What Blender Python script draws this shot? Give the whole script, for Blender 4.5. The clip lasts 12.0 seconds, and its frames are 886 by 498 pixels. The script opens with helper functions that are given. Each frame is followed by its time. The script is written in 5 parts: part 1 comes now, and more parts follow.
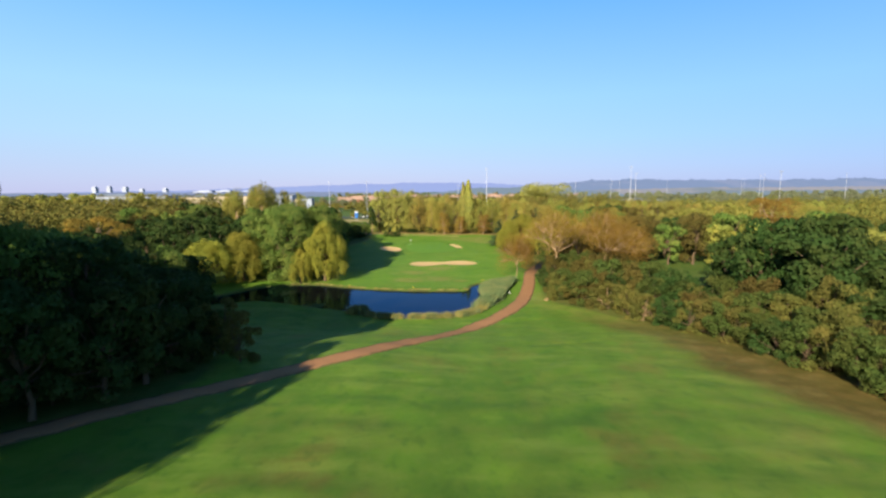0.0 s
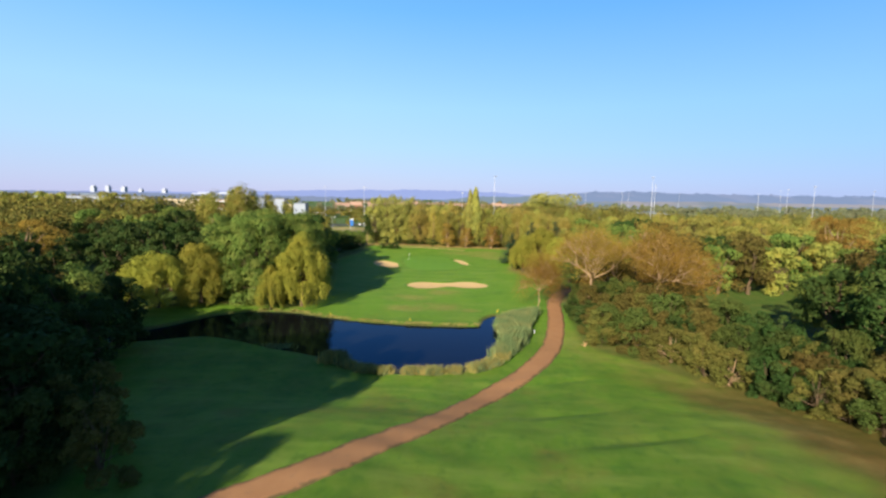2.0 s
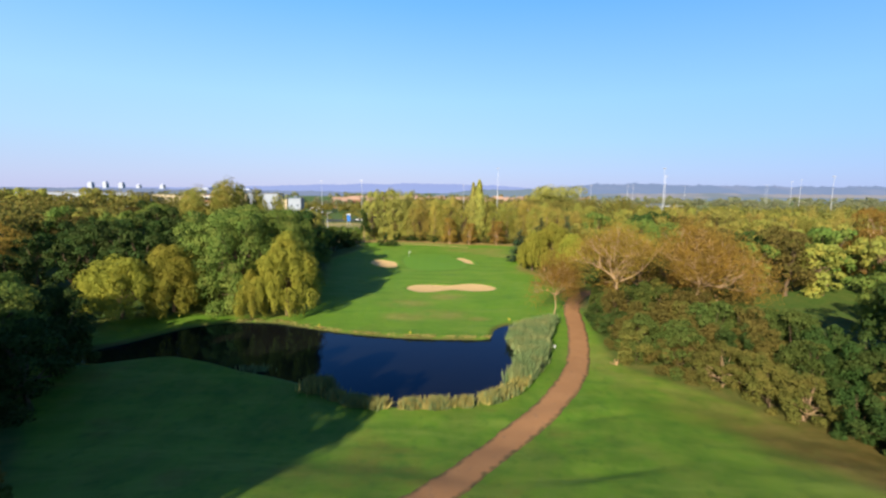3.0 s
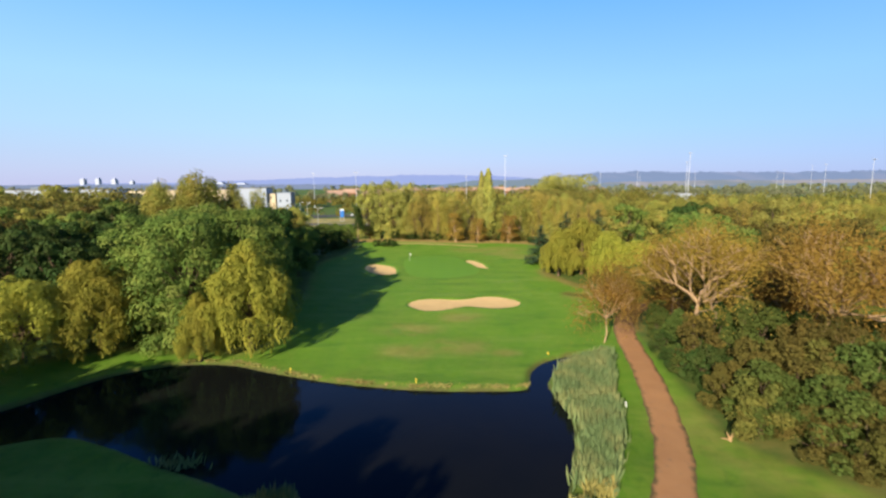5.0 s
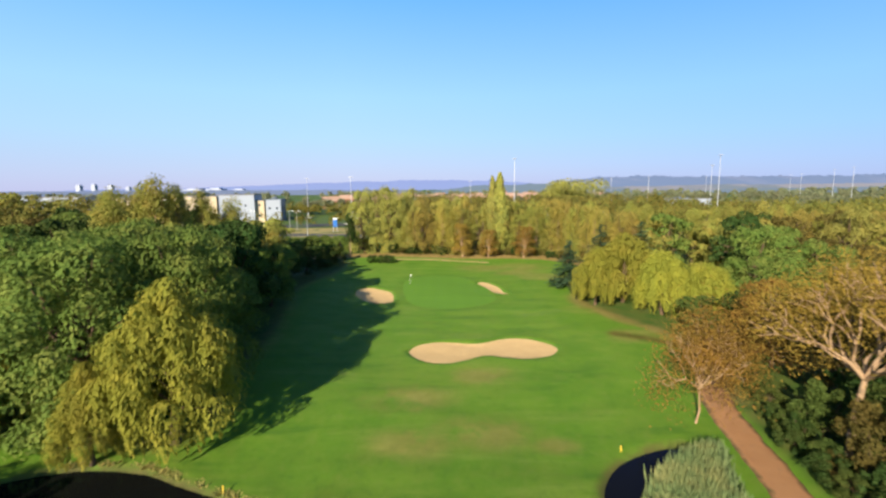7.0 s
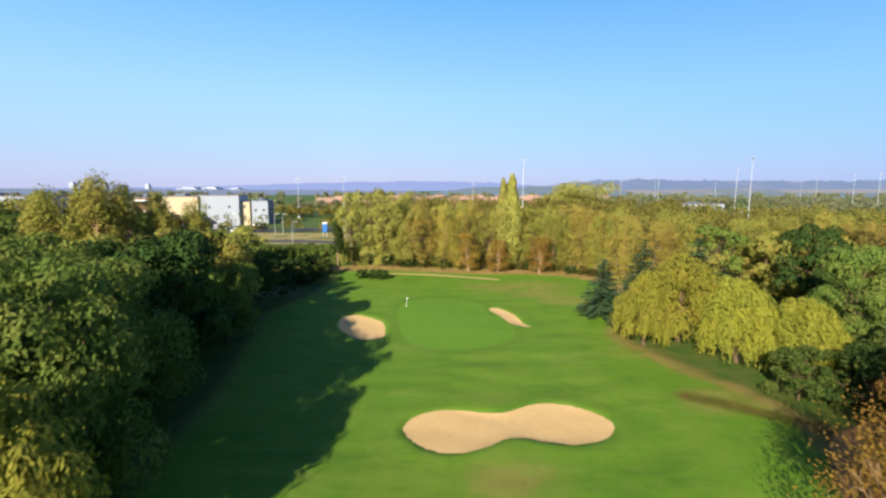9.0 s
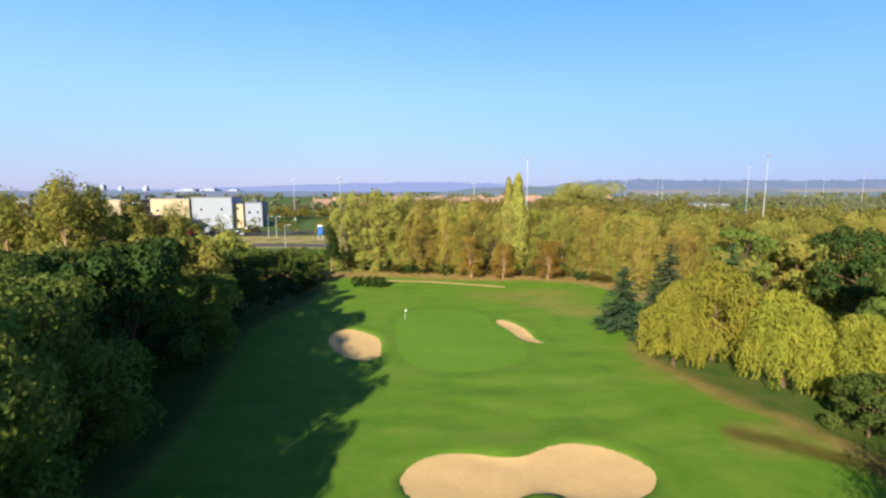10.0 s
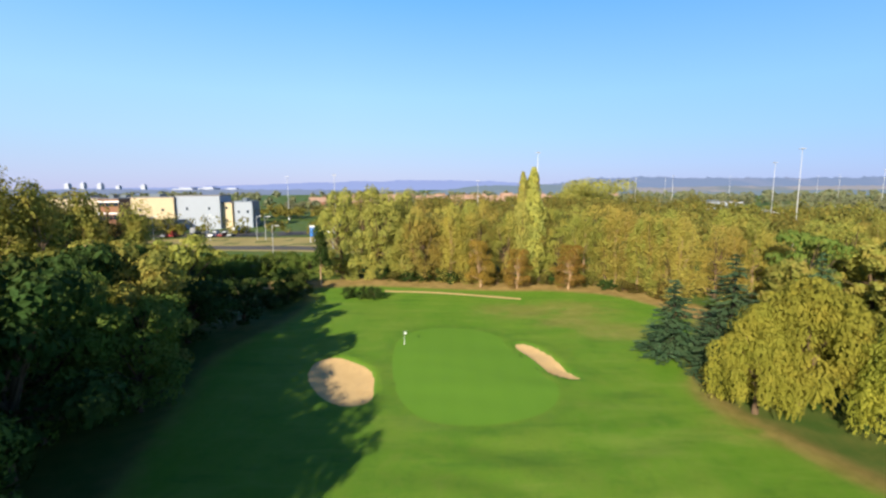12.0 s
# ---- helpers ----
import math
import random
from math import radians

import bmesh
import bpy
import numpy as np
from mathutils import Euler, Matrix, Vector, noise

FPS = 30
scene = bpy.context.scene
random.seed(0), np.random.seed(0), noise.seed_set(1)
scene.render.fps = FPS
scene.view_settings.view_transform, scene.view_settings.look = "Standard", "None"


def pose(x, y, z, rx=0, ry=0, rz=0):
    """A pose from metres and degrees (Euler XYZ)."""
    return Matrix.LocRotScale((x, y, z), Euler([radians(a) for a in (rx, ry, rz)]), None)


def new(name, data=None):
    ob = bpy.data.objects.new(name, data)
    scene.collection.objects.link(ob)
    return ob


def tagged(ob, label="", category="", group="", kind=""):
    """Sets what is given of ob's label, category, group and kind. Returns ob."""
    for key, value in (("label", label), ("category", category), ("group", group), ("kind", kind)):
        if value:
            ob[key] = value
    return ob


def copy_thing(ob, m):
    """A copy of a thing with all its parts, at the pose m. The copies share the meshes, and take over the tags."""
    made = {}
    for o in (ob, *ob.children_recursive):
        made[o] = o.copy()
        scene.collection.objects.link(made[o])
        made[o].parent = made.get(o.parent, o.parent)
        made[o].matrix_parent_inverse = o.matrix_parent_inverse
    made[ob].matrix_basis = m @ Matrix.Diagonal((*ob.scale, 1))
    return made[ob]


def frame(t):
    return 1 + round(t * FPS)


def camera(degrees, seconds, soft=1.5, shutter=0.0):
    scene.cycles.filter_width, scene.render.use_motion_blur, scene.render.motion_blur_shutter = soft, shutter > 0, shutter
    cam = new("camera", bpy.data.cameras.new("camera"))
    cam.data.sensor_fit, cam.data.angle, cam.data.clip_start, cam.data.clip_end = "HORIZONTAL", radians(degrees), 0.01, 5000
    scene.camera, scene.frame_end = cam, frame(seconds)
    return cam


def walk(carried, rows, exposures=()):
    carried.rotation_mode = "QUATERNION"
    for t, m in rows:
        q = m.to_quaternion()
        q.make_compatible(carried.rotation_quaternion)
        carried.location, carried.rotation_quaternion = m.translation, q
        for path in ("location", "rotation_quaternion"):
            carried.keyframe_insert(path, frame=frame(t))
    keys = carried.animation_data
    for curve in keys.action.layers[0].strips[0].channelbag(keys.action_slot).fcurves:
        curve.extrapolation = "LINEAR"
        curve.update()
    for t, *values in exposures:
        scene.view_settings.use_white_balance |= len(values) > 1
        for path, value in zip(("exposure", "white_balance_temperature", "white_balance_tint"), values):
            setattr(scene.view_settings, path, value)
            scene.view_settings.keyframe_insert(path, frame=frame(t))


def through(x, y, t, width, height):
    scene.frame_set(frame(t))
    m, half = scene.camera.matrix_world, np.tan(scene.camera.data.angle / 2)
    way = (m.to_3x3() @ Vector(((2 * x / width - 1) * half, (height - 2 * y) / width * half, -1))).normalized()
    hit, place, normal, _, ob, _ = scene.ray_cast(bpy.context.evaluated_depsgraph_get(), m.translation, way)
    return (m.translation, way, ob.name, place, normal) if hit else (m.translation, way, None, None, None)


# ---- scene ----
cam = camera(87.0, 12.0, 2.5, 0.5)
PATH = [
    (0.0, 0.00, -0.63, 26.70, -0.01, -7.30, 0.38),
    (0.5, -0.27, 5.45, 26.67, -0.02, -7.02, -0.19),
    (1.0, -0.58, 11.52, 26.65, -0.00, -6.62, -0.75),
    (1.5, -0.92, 17.59, 26.62, 0.13, -6.34, -1.11),
    (2.0, -1.30, 23.66, 26.59, 0.18, -6.36, -1.06),
    (2.5, -1.67, 29.70, 26.56, 0.20, -6.67, -0.84),
    (3.0, -2.00, 35.73, 26.52, 0.16, -7.14, -0.61),
    (5.0, -4.24, 58.56, 26.50, -0.12, -8.21, 0.32),
    (5.5, -4.71, 64.19, 26.60, -0.13, -8.09, 0.33),
    (6.0, -5.13, 69.79, 26.71, -0.13, -7.88, 0.46),
    (6.5, -5.53, 75.30, 26.77, -0.17, -7.74, 0.53),
    (7.0, -5.95, 80.72, 26.80, -0.20, -7.60, 0.49),
    (9.0, -7.14, 101.03, 27.28, -0.39, -7.45, -0.13),
    (9.5, -7.34, 105.26, 27.26, -0.43, -7.35, -0.06),
    (10.0, -7.52, 109.32, 27.22, -0.48, -7.35, 0.09),
    (10.5, -7.71, 113.20, 27.16, -0.43, -7.44, 0.22),
    (11.0, -7.92, 116.92, 27.07, -0.42, -7.51, 0.20),
    (11.5, -8.17, 120.53, 26.97, -0.40, -7.55, 0.18),
    (12.0, -8.43, 124.09, 26.87, -0.46, -7.57, 0.19),
]
walk(cam, [(t, pose(x, y, z, 90 + pitch, roll, yaw)) for t, x, y, z, yaw, pitch, roll in PATH], [(0.0, 1.0), (12.0, 1.0)])

# ---- light: low morning sun behind the camera's left shoulder, clear sky ----
SUN_WAY = Vector((0.44, 0.898, -0.435)).normalized()
sun_el = math.asin(-SUN_WAY.z)
sun = new("sun", bpy.data.lights.new("sun", "SUN"))
sun.data.energy, sun.data.angle, sun.data.color = 5.0, radians(0.6), (1.0, 0.89, 0.71)
sun.rotation_euler = SUN_WAY.to_track_quat("-Z", "Y").to_euler()
sun.location = (-60, -100, 90)

world = bpy.data.worlds.new("sky")
scene.world = world
world.use_nodes = True
wn, wl = world.node_tree.nodes, world.node_tree.links
wn.clear()
sky = wn.new("ShaderNodeTexSky")
sky.sky_type, sky.sun_disc = "NISHITA", False
sky.sun_elevation, sky.sun_rotation = sun_el, math.atan2(-SUN_WAY.x, -SUN_WAY.y)
sky.altitude, sky.air_density, sky.dust_density, sky.ozone_density = 60, 1.0, 0.6, 2.0
coord = wn.new("ShaderNodeTexCoord")
sep = wn.new("ShaderNodeSeparateXYZ")
wl.new(coord.outputs["Generated"], sep.inputs[0])
ramp = wn.new("ShaderNodeValToRGB")
wl.new(sep.outputs["Z"], ramp.inputs[0])
el = ramp.color_ramp.elements
el[0].position, el[0].color = 0.0, (0.275, 0.295, 0.455, 1)
el[1].position, el[1].color = 1.0, (0.008, 0.03, 0.11, 1)
for at, c in ((0.05, (0.251, 0.325, 0.48)), (0.10, (0.228, 0.36, 0.50)), (0.18, (0.200, 0.365, 0.51)), (0.35, (0.091, 0.27, 0.51)), (0.42, (0.072, 0.235, 0.48)), (0.52, (0.030, 0.11, 0.28)), (0.66, (0.014, 0.05, 0.17))):
    el.new(at).color = (*c, 1)
side = wn.new("ShaderNodeMapRange")
side.inputs["From Min"].default_value, side.inputs["From Max"].default_value = -0.2, 0.8
wl.new(sep.outputs["X"], side.inputs["Value"])
deep = wn.new("ShaderNodeMix")
deep.data_type, deep.blend_type = "RGBA", "MULTIPLY"
deep.inputs[7].default_value = (0.62, 0.78, 0.98, 1)
wl.new(side.outputs[0], deep.inputs[0])
wl.new(ramp.outputs[0], deep.inputs[6])
dim = wn.new("ShaderNodeVectorMath")
dim.operation = "SCALE"
dim.inputs["Scale"].default_value = 0.11
wl.new(sky.outputs[0], dim.inputs[0])
tint = wn.new("ShaderNodeMix")
tint.data_type = "RGBA"
tint.inputs[0].default_value = 0.9
wl.new(dim.outputs[0], tint.inputs[6])
wl.new(deep.outputs[2], tint.inputs[7])
back = wn.new("ShaderNodeBackground")
back.inputs[1].default_value = 1.0
wl.new(tint.outputs[2], back.inputs[0])
wout = wn.new("ShaderNodeOutputWorld")
wl.new(back.outputs[0], wout.inputs[0])


# ---- materials ----
class Mat:
    """A small node builder for one material."""

    def __init__(self, name, rough=0.8, spec=0.3, metal=0.0):
        self.m = bpy.data.materials.new(name)
        self.m.use_nodes = True
        self.t = self.m.node_tree
        self.b = self.t.nodes["Principled BSDF"]
        self.b.inputs["Roughness"].default_value = rough
        self.b.inputs["Specular IOR Level"].default_value = spec
        self.b.inputs["Metallic"].default_value = metal

    def n(self, kind, **inputs):
        node = self.t.nodes.new(kind)
        for k, v in inputs.items():
            self.put(node, k, v)
        return node

    def put(self, node, k, v):
        s = node.inputs[int(k[1:]) if k[0] == "i" and k[1:].isdigit() else k]
        if isinstance(v, bpy.types.NodeSocket):
            self.t.links.new(v, s)
        else:
            s.default_value = v

    def noise(self, scale, detail=4.0, rough=0.6, vec=None, dist=0.0):
        node = self.n("ShaderNodeTexNoise", Scale=scale, Detail=detail, Roughness=rough, Distortion=dist)
        if vec is None:
            vec = self.pos()
        self.t.links.new(vec, node.inputs["Vector"])
        return node.outputs[0]

    def pos(self):
        return self.n("ShaderNodeNewGeometry").outputs["Position"]

    def stretch(self, sx, sy, sz, rz=0.0):
        mp = self.n("ShaderNodeMapping")
        mp.inputs["Scale"].default_value = (sx, sy, sz)
        mp.inputs["Rotation"].default_value = (0, 0, rz)
        self.t.links.new(self.pos(), mp.inputs["Vector"])
        return mp.outputs[0]

    def attr(self, name):
        node = self.n("ShaderNodeAttribute")
        node.attribute_name = name
        return node.outputs["Fac"]

    def math(self, op, a, b=0.0, c=0.0):
        node = self.n("ShaderNodeMath", i0=a, i1=b, i2=c)
        node.operation = op
        return node.outputs[0]

    def step(self, v, lo, hi):
        node = self.n("ShaderNodeMapRange", Value=v)
        node.interpolation_type = "SMOOTHSTEP"
        node.inputs["From Min"].default_value, node.inputs["From Max"].default_value = lo, hi
        return node.outputs[0]

    def mix(self, f, a, b, blend="MIX"):
        node = self.n("ShaderNodeMix")
        node.data_type, node.blend_type = "RGBA", blend
        for k, v in ((0, f), (6, a), (7, b)):
            if isinstance(v, bpy.types.NodeSocket):
                self.t.links.new(v, node.inputs[k])
            else:
                node.inputs[k].default_value = (*v, 1) if isinstance(v, tuple) and len(v) == 3 else v
        return node.outputs[2]

    def color(self, v):
        self.put(self.b, "Base Color", (*v, 1) if isinstance(v, tuple) else v)
        return self

    def bump(self, v, strength=0.3, dist=0.05):
        node = self.n("ShaderNodeBump", Strength=strength, Distance=dist, Height=v)
        self.t.links.new(node.outputs[0], self.b.inputs["Normal"])
        return self


def leaf_mat(name, dark, light, tip, through=0.25, tipshare=0.25):
    """Foliage: colour varies from leaf to leaf, from limb to limb and from tree to tree."""
    k = Mat(name, 0.75, 0.08)
    isl = k.n("ShaderNodeNewGeometry").outputs["Random Per Island"]
    obj = k.n("ShaderNodeObjectInfo").outputs["Random"]
    c = k.mix(k.math("MULTIPLY_ADD", isl, 0.42, 0.32), dark, light)
    patch = k.step(k.noise(0.35, 3), 0.42, 0.68)
    c = k.mix(k.math("MULTIPLY", patch, tipshare * 2), c, tip)
    hsv = k.n("ShaderNodeHueSaturation", Color=c)
    k.put(hsv, "Hue", k.math("MULTIPLY_ADD", obj, 0.024, 0.488))
    k.put(hsv, "Value", k.math("MULTIPLY_ADD", obj, 0.28, 0.86))
    k.color(hsv.outputs[0])
    tr = k.n("ShaderNodeBsdfTranslucent", Color=hsv.outputs[0])
    mx = k.n("ShaderNodeMixShader", Fac=through)
    k.t.links.new(k.b.outputs[0], mx.inputs[1])
    k.t.links.new(tr.outputs[0], mx.inputs[2])
    k.t.links.new(mx.outputs[0], k.t.nodes["Material Output"].inputs["Surface"])
    return k.m


def plain(name, c, rough=0.7, spec=0.3, metal=0.0, vary=0.15, scale=3.0):
    k = Mat(name, rough, spec, metal)
    n = k.noise(scale, 5)
    k.color(k.mix(n, tuple(v * (1 - vary) for v in c), tuple(min(1, v * (1 + vary)) for v in c)))
    k.bump(k.noise(scale * 8, 3), 0.15, 0.02)
    return k.m


M_OAK = leaf_mat("leaf_green", (0.065, 0.117, 0.023), (0.157, 0.222, 0.042), (0.272, 0.281, 0.062), 0.3)
M_OLIVE = leaf_mat("leaf_olive", (0.170, 0.189, 0.039), (0.364, 0.363, 0.077), (0.454, 0.335, 0.077), 0.42)
M_HEDGE = leaf_mat("leaf_hedge", (0.074, 0.080, 0.019), (0.165, 0.161, 0.036), (0.201, 0.144, 0.038), 0.32)
M_BUSH = leaf_mat("leaf_bush", (0.038, 0.062, 0.013), (0.090, 0.123, 0.027), (0.112, 0.118, 0.027), 0.25)
M_RUST = leaf_mat("leaf_rust", (0.147, 0.099, 0.021), (0.321, 0.202, 0.040), (0.376, 0.212, 0.040), 0.33)
M_BROWN = leaf_mat("leaf_brown", (0.065, 0.057, 0.015), (0.138, 0.113, 0.028), (0.155, 0.105, 0.028), 0.32)
M_BELT = leaf_mat("leaf_belt", (0.252, 0.226, 0.050), (0.496, 0.409, 0.098), (0.506, 0.354, 0.080), 0.48)
M_WILLOW = leaf_mat("leaf_willow", (0.196, 0.211, 0.030), (0.344, 0.337, 0.050), (0.411, 0.355, 0.055), 0.4)
M_YELLOW = leaf_mat("leaf_yellow", (0.152, 0.170, 0.036), (0.338, 0.322, 0.077), (0.433, 0.374, 0.078))
M_FIR = leaf_mat("needle", (0.030, 0.070, 0.035), (0.080, 0.145, 0.066), (0.115, 0.17, 0.075), 0.12)
# Dark green leaf; deep-wood shade is put into this colour too.
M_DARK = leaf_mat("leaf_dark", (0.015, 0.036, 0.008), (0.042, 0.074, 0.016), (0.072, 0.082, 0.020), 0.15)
M_REED = leaf_mat("reed_blade", (0.084, 0.129, 0.047), (0.202, 0.252, 0.103), (0.336, 0.291, 0.112), 0.3)
M_STRAW = leaf_mat("straw_blade", (0.192, 0.156, 0.048), (0.408, 0.324, 0.108), (0.240, 0.264, 0.072), 0.3)
M_WOODS = leaf_mat("leaf_far", (0.077, 0.087, 0.021), (0.184, 0.180, 0.037), (0.267, 0.175, 0.037), 0.2)
# Haze over the distant trees is mixed into their leaf colour.
M_HAZY = leaf_mat("leaf_haze_tinted", (0.085, 0.110, 0.060), (0.185, 0.195, 0.105), (0.23, 0.19, 0.10), 0.2)
M_BARK = plain("bark_brown", (0.11, 0.075, 0.045), 0.9, 0.1, vary=0.4, scale=2)
M_FIRBARK = plain("bark_dark", (0.035, 0.03, 0.022), 0.9, 0.1, vary=0.3)
M_LIMB = plain("bark_bleached", (0.36, 0.24, 0.14), 0.9, 0.1, vary=0.25, scale=2)
M_PALE = plain("bark_pale", (0.32, 0.215, 0.125), 0.9, 0.1, vary=0.3, scale=2)


def ground_mat():
    k = Mat("grass", 0.75, 0.15)
    k.b.inputs["Sheen Weight"].default_value = 0.05
    k.b.inputs["Sheen Roughness"].default_value = 0.5
    k.b.inputs["Sheen Tint"].default_value = (0.40, 0.75, 0.08, 1)
    big, mid, fine = k.noise(0.045, 4), k.noise(0.35, 5), k.noise(3.5, 6, 0.7)
    c = k.mix(k.step(big, 0.35, 0.65), (0.090, 0.190, 0.013), (0.120, 0.222, 0.017))
    c = k.mix(k.math("MULTIPLY", k.step(mid, 0.40, 0.70), 0.5), c, (0.150, 0.195, 0.022))
    # mowing bands along the fairway and faint cross bands
    sx = k.n("ShaderNodeSeparateXYZ", Vector=k.pos())
    wob = k.math("MULTIPLY_ADD", k.noise(0.06, 2), 3.0, sx.outputs[0])
    band = k.math("SINE", k.math("MULTIPLY", wob, 0.9))
    cross = k.math("SINE", k.math("MULTIPLY_ADD", k.noise(0.05, 3), 9.0, k.math("MULTIPLY", sx.outputs[1], 0.75)))
    stripe = k.step(k.math("MULTIPLY_ADD", cross, 0.7, band), -1.0, 1.0)
    c = k.mix(k.math("MULTIPLY", stripe, 0.5), c, (0.060, 0.130, 0.011))
    blotch = k.noise(0.13, 5, 0.6, k.stretch(1.0, 0.55, 1.0))
    c = k.mix(k.math("MULTIPLY", k.step(blotch, 0.50, 0.72), 0.65), c, (0.155, 0.185, 0.030))
    c = k.mix(k.math("MULTIPLY", k.step(k.noise(0.09, 5, 0.6), 0.54, 0.70), 0.6), c, (0.170, 0.120, 0.028))
    far_tone = k.attr("far_tone")
    # Grass colour is lighter from the pond's near shore onwards.
    c = k.mix(k.math("MULTIPLY", far_tone, 0.8), c, k.mix(k.step(blotch, 0.35, 0.68), (0.100, 0.220, 0.014), (0.138, 0.242, 0.021)))
    streak = k.noise(0.22, 6, 0.65, k.stretch(0.35, 1.5, 1.0, 0.25))
    c = k.mix(k.math("MULTIPLY", k.step(streak, 0.50, 0.68), 0.55), c, (0.190, 0.268, 0.040))
    c = k.mix(k.math("MULTIPLY", k.step(streak, 0.47, 0.30), 0.55), c, (0.045, 0.130, 0.012))
    mottle = k.noise(0.8, 4, 0.65, k.stretch(1.0, 0.8, 1.0, 0.4))
    calm = k.math("MULTIPLY_ADD", far_tone, -0.6, 1.0)
    c = k.mix(k.math("MULTIPLY", k.step(mottle, 0.50, 0.68), 0.35), c, (0.165, 0.225, 0.035))
    c = k.mix(k.math("MULTIPLY", k.step(mottle, 0.48, 0.32), k.math("MULTIPLY", calm, 0.5)), c, (0.045, 0.115, 0.012))
    # worn and dry ground
    rough = k.attr("rough")
    c = k.mix(rough, c, k.mix(k.step(mid, 0.35, 0.7), (0.045, 0.085, 0.016), (0.095, 0.105, 0.026)))
    tan = k.mix(k.step(k.noise(0.5, 5), 0.35, 0.7), (0.27, 0.16, 0.06), (0.40, 0.25, 0.10))
    dry = k.math("MULTIPLY", k.attr("dry"), k.step(k.math("MULTIPLY_ADD", k.attr("dry"), 0.22, k.noise(0.22, 5, 0.65)), 0.36, 0.62))
    c = k.mix(dry, c, tan)
    earth = k.mix(k.step(k.noise(0.5, 5), 0.35, 0.7), (0.082, 0.042, 0.012), (0.135, 0.066, 0.020))
    c = k.mix(k.math("MULTIPLY", k.attr("brown"), k.math("MULTIPLY_ADD", k.step(k.noise(0.3, 6, 0.7), 0.3, 0.6), 0.35, 0.62)), c, earth)
    ring = k.attr("ring")
    c = k.mix(k.math("MULTIPLY", ring, k.math("MULTIPLY", k.step(k.noise(0.16, 4), 0.30, 0.70), 0.55)), c, (0.045, 0.135, 0.012))
    bank = k.attr("bank")
    c = k.mix(k.math("MULTIPLY", bank, k.step(mid, 0.25, 0.6)), c, (0.105, 0.10, 0.028))
    bed = k.attr("bed")
    c = k.mix(bed, c, (0.035, 0.026, 0.016))
    c = k.mix(k.math("MULTIPLY", fine, 0.5), c, (0.2, 0.2, 0.2), "OVERLAY")
    k.color(c)
    k.bump(k.math("ADD", fine, k.noise(14, 4)), 0.5, 0.06)
    return k.m


M_GRASS = ground_mat()


def green_mat():
    k = Mat("putting_turf", 0.7, 0.2)
    sx = k.n("ShaderNodeSeparateXYZ", Vector=k.pos())
    band = k.step(k.math("SINE", k.math("MULTIPLY", sx.outputs[0], 1.9)), -0.5, 0.5)
    c = k.mix(band, (0.102, 0.223, 0.014), (0.106, 0.229, 0.015))
    c = k.mix(k.math("MULTIPLY", k.noise(0.5, 5), 0.4), c, (0.122, 0.236, 0.020))
    k.color(c).bump(k.noise(9, 4), 0.2, 0.02)
    return k.m


def sand_mat():
    k = Mat("bunker_sand", 0.95, 0.1)
    c = k.mix(k.noise(0.6, 6), (0.50, 0.330, 0.142), (0.64, 0.450, 0.210))
    c = k.mix(k.math("MULTIPLY", k.step(k.noise(2.2, 5), 0.5, 0.75), 0.35), c, (0.38, 0.26, 0.15))
    rake = k.n("ShaderNodeTexWave", Scale=2.2, Distortion=6.0, Detail=3.0, Vector=k.pos())
    k.color(c).bump(k.math("ADD", rake.outputs["Fac"], k.noise(6, 5)), 0.14, 0.05)
    return k.m


def path_mat():
    k = Mat("gravel_path", 0.9, 0.15)
    c = k.mix(k.noise(0.5, 6), (0.275, 0.125, 0.050), (0.385, 0.198, 0.084))
    c = k.mix(k.step(k.noise(1.3, 6, 0.7), 0.55, 0.75), c, (0.20, 0.12, 0.07))
    edge = k.attr("edge")
    # Dark edge: shadow of the verge put into the path colour.
    c = k.mix(k.step(k.math("ADD", edge, k.math("MULTIPLY", k.noise(1.0, 5), 0.9)), 1.1, 1.45), c, (0.075, 0.060, 0.022))
    c = k.mix(k.math("MULTIPLY", k.noise(25, 3), 0.25), c, (0.34, 0.22, 0.12))
    k.color(c).bump(k.noise(20, 4), 0.5, 0.03)
    return k.m


def water_mat():
    """Dark, still water: peaty below, mirror-like at low angles."""
    k = Mat("pond_water", 0.5, 0.0)
    k.color(k.mix(k.noise(0.2, 4), (0.004, 0.005, 0.005), (0.008, 0.008, 0.006)))
    ripple = k.n("ShaderNodeBump", Strength=0.10, Distance=0.03, Height=k.noise(1.6, 5, vec=k.stretch(1, 2.2, 1)))
    gloss = k.n("ShaderNodeBsdfGlossy", Color=(0.27, 0.54, 1.0, 1), Roughness=0.04, Normal=ripple.outputs[0])
    fres = k.n("ShaderNodeFresnel", IOR=1.17, Normal=ripple.outputs[0])
    mx = k.n("ShaderNodeMixShader", Fac=fres.outputs[0])
    k.t.links.new(k.b.outputs[0], mx.inputs[1])
    k.t.links.new(gloss.outputs[0], mx.inputs[2])
    k.t.links.new(mx.outputs[0], k.t.nodes["Material Output"].inputs["Surface"])
    return k.m


M_GREEN, M_SAND, M_PATH, M_WATER = green_mat(), sand_mat(), path_mat(), water_mat()
M_WHITE = plain("white_cladding", (0.30, 0.335, 0.39), 0.5, 0.3, vary=0.06, scale=0.4)
M_CREAM = plain("cream_render", (0.50, 0.41, 0.27), 0.8, 0.2, vary=0.08, scale=0.5)
M_BRICK = plain("red_brick", (0.25, 0.125, 0.075), 0.85, 0.2, vary=0.25, scale=1.5)
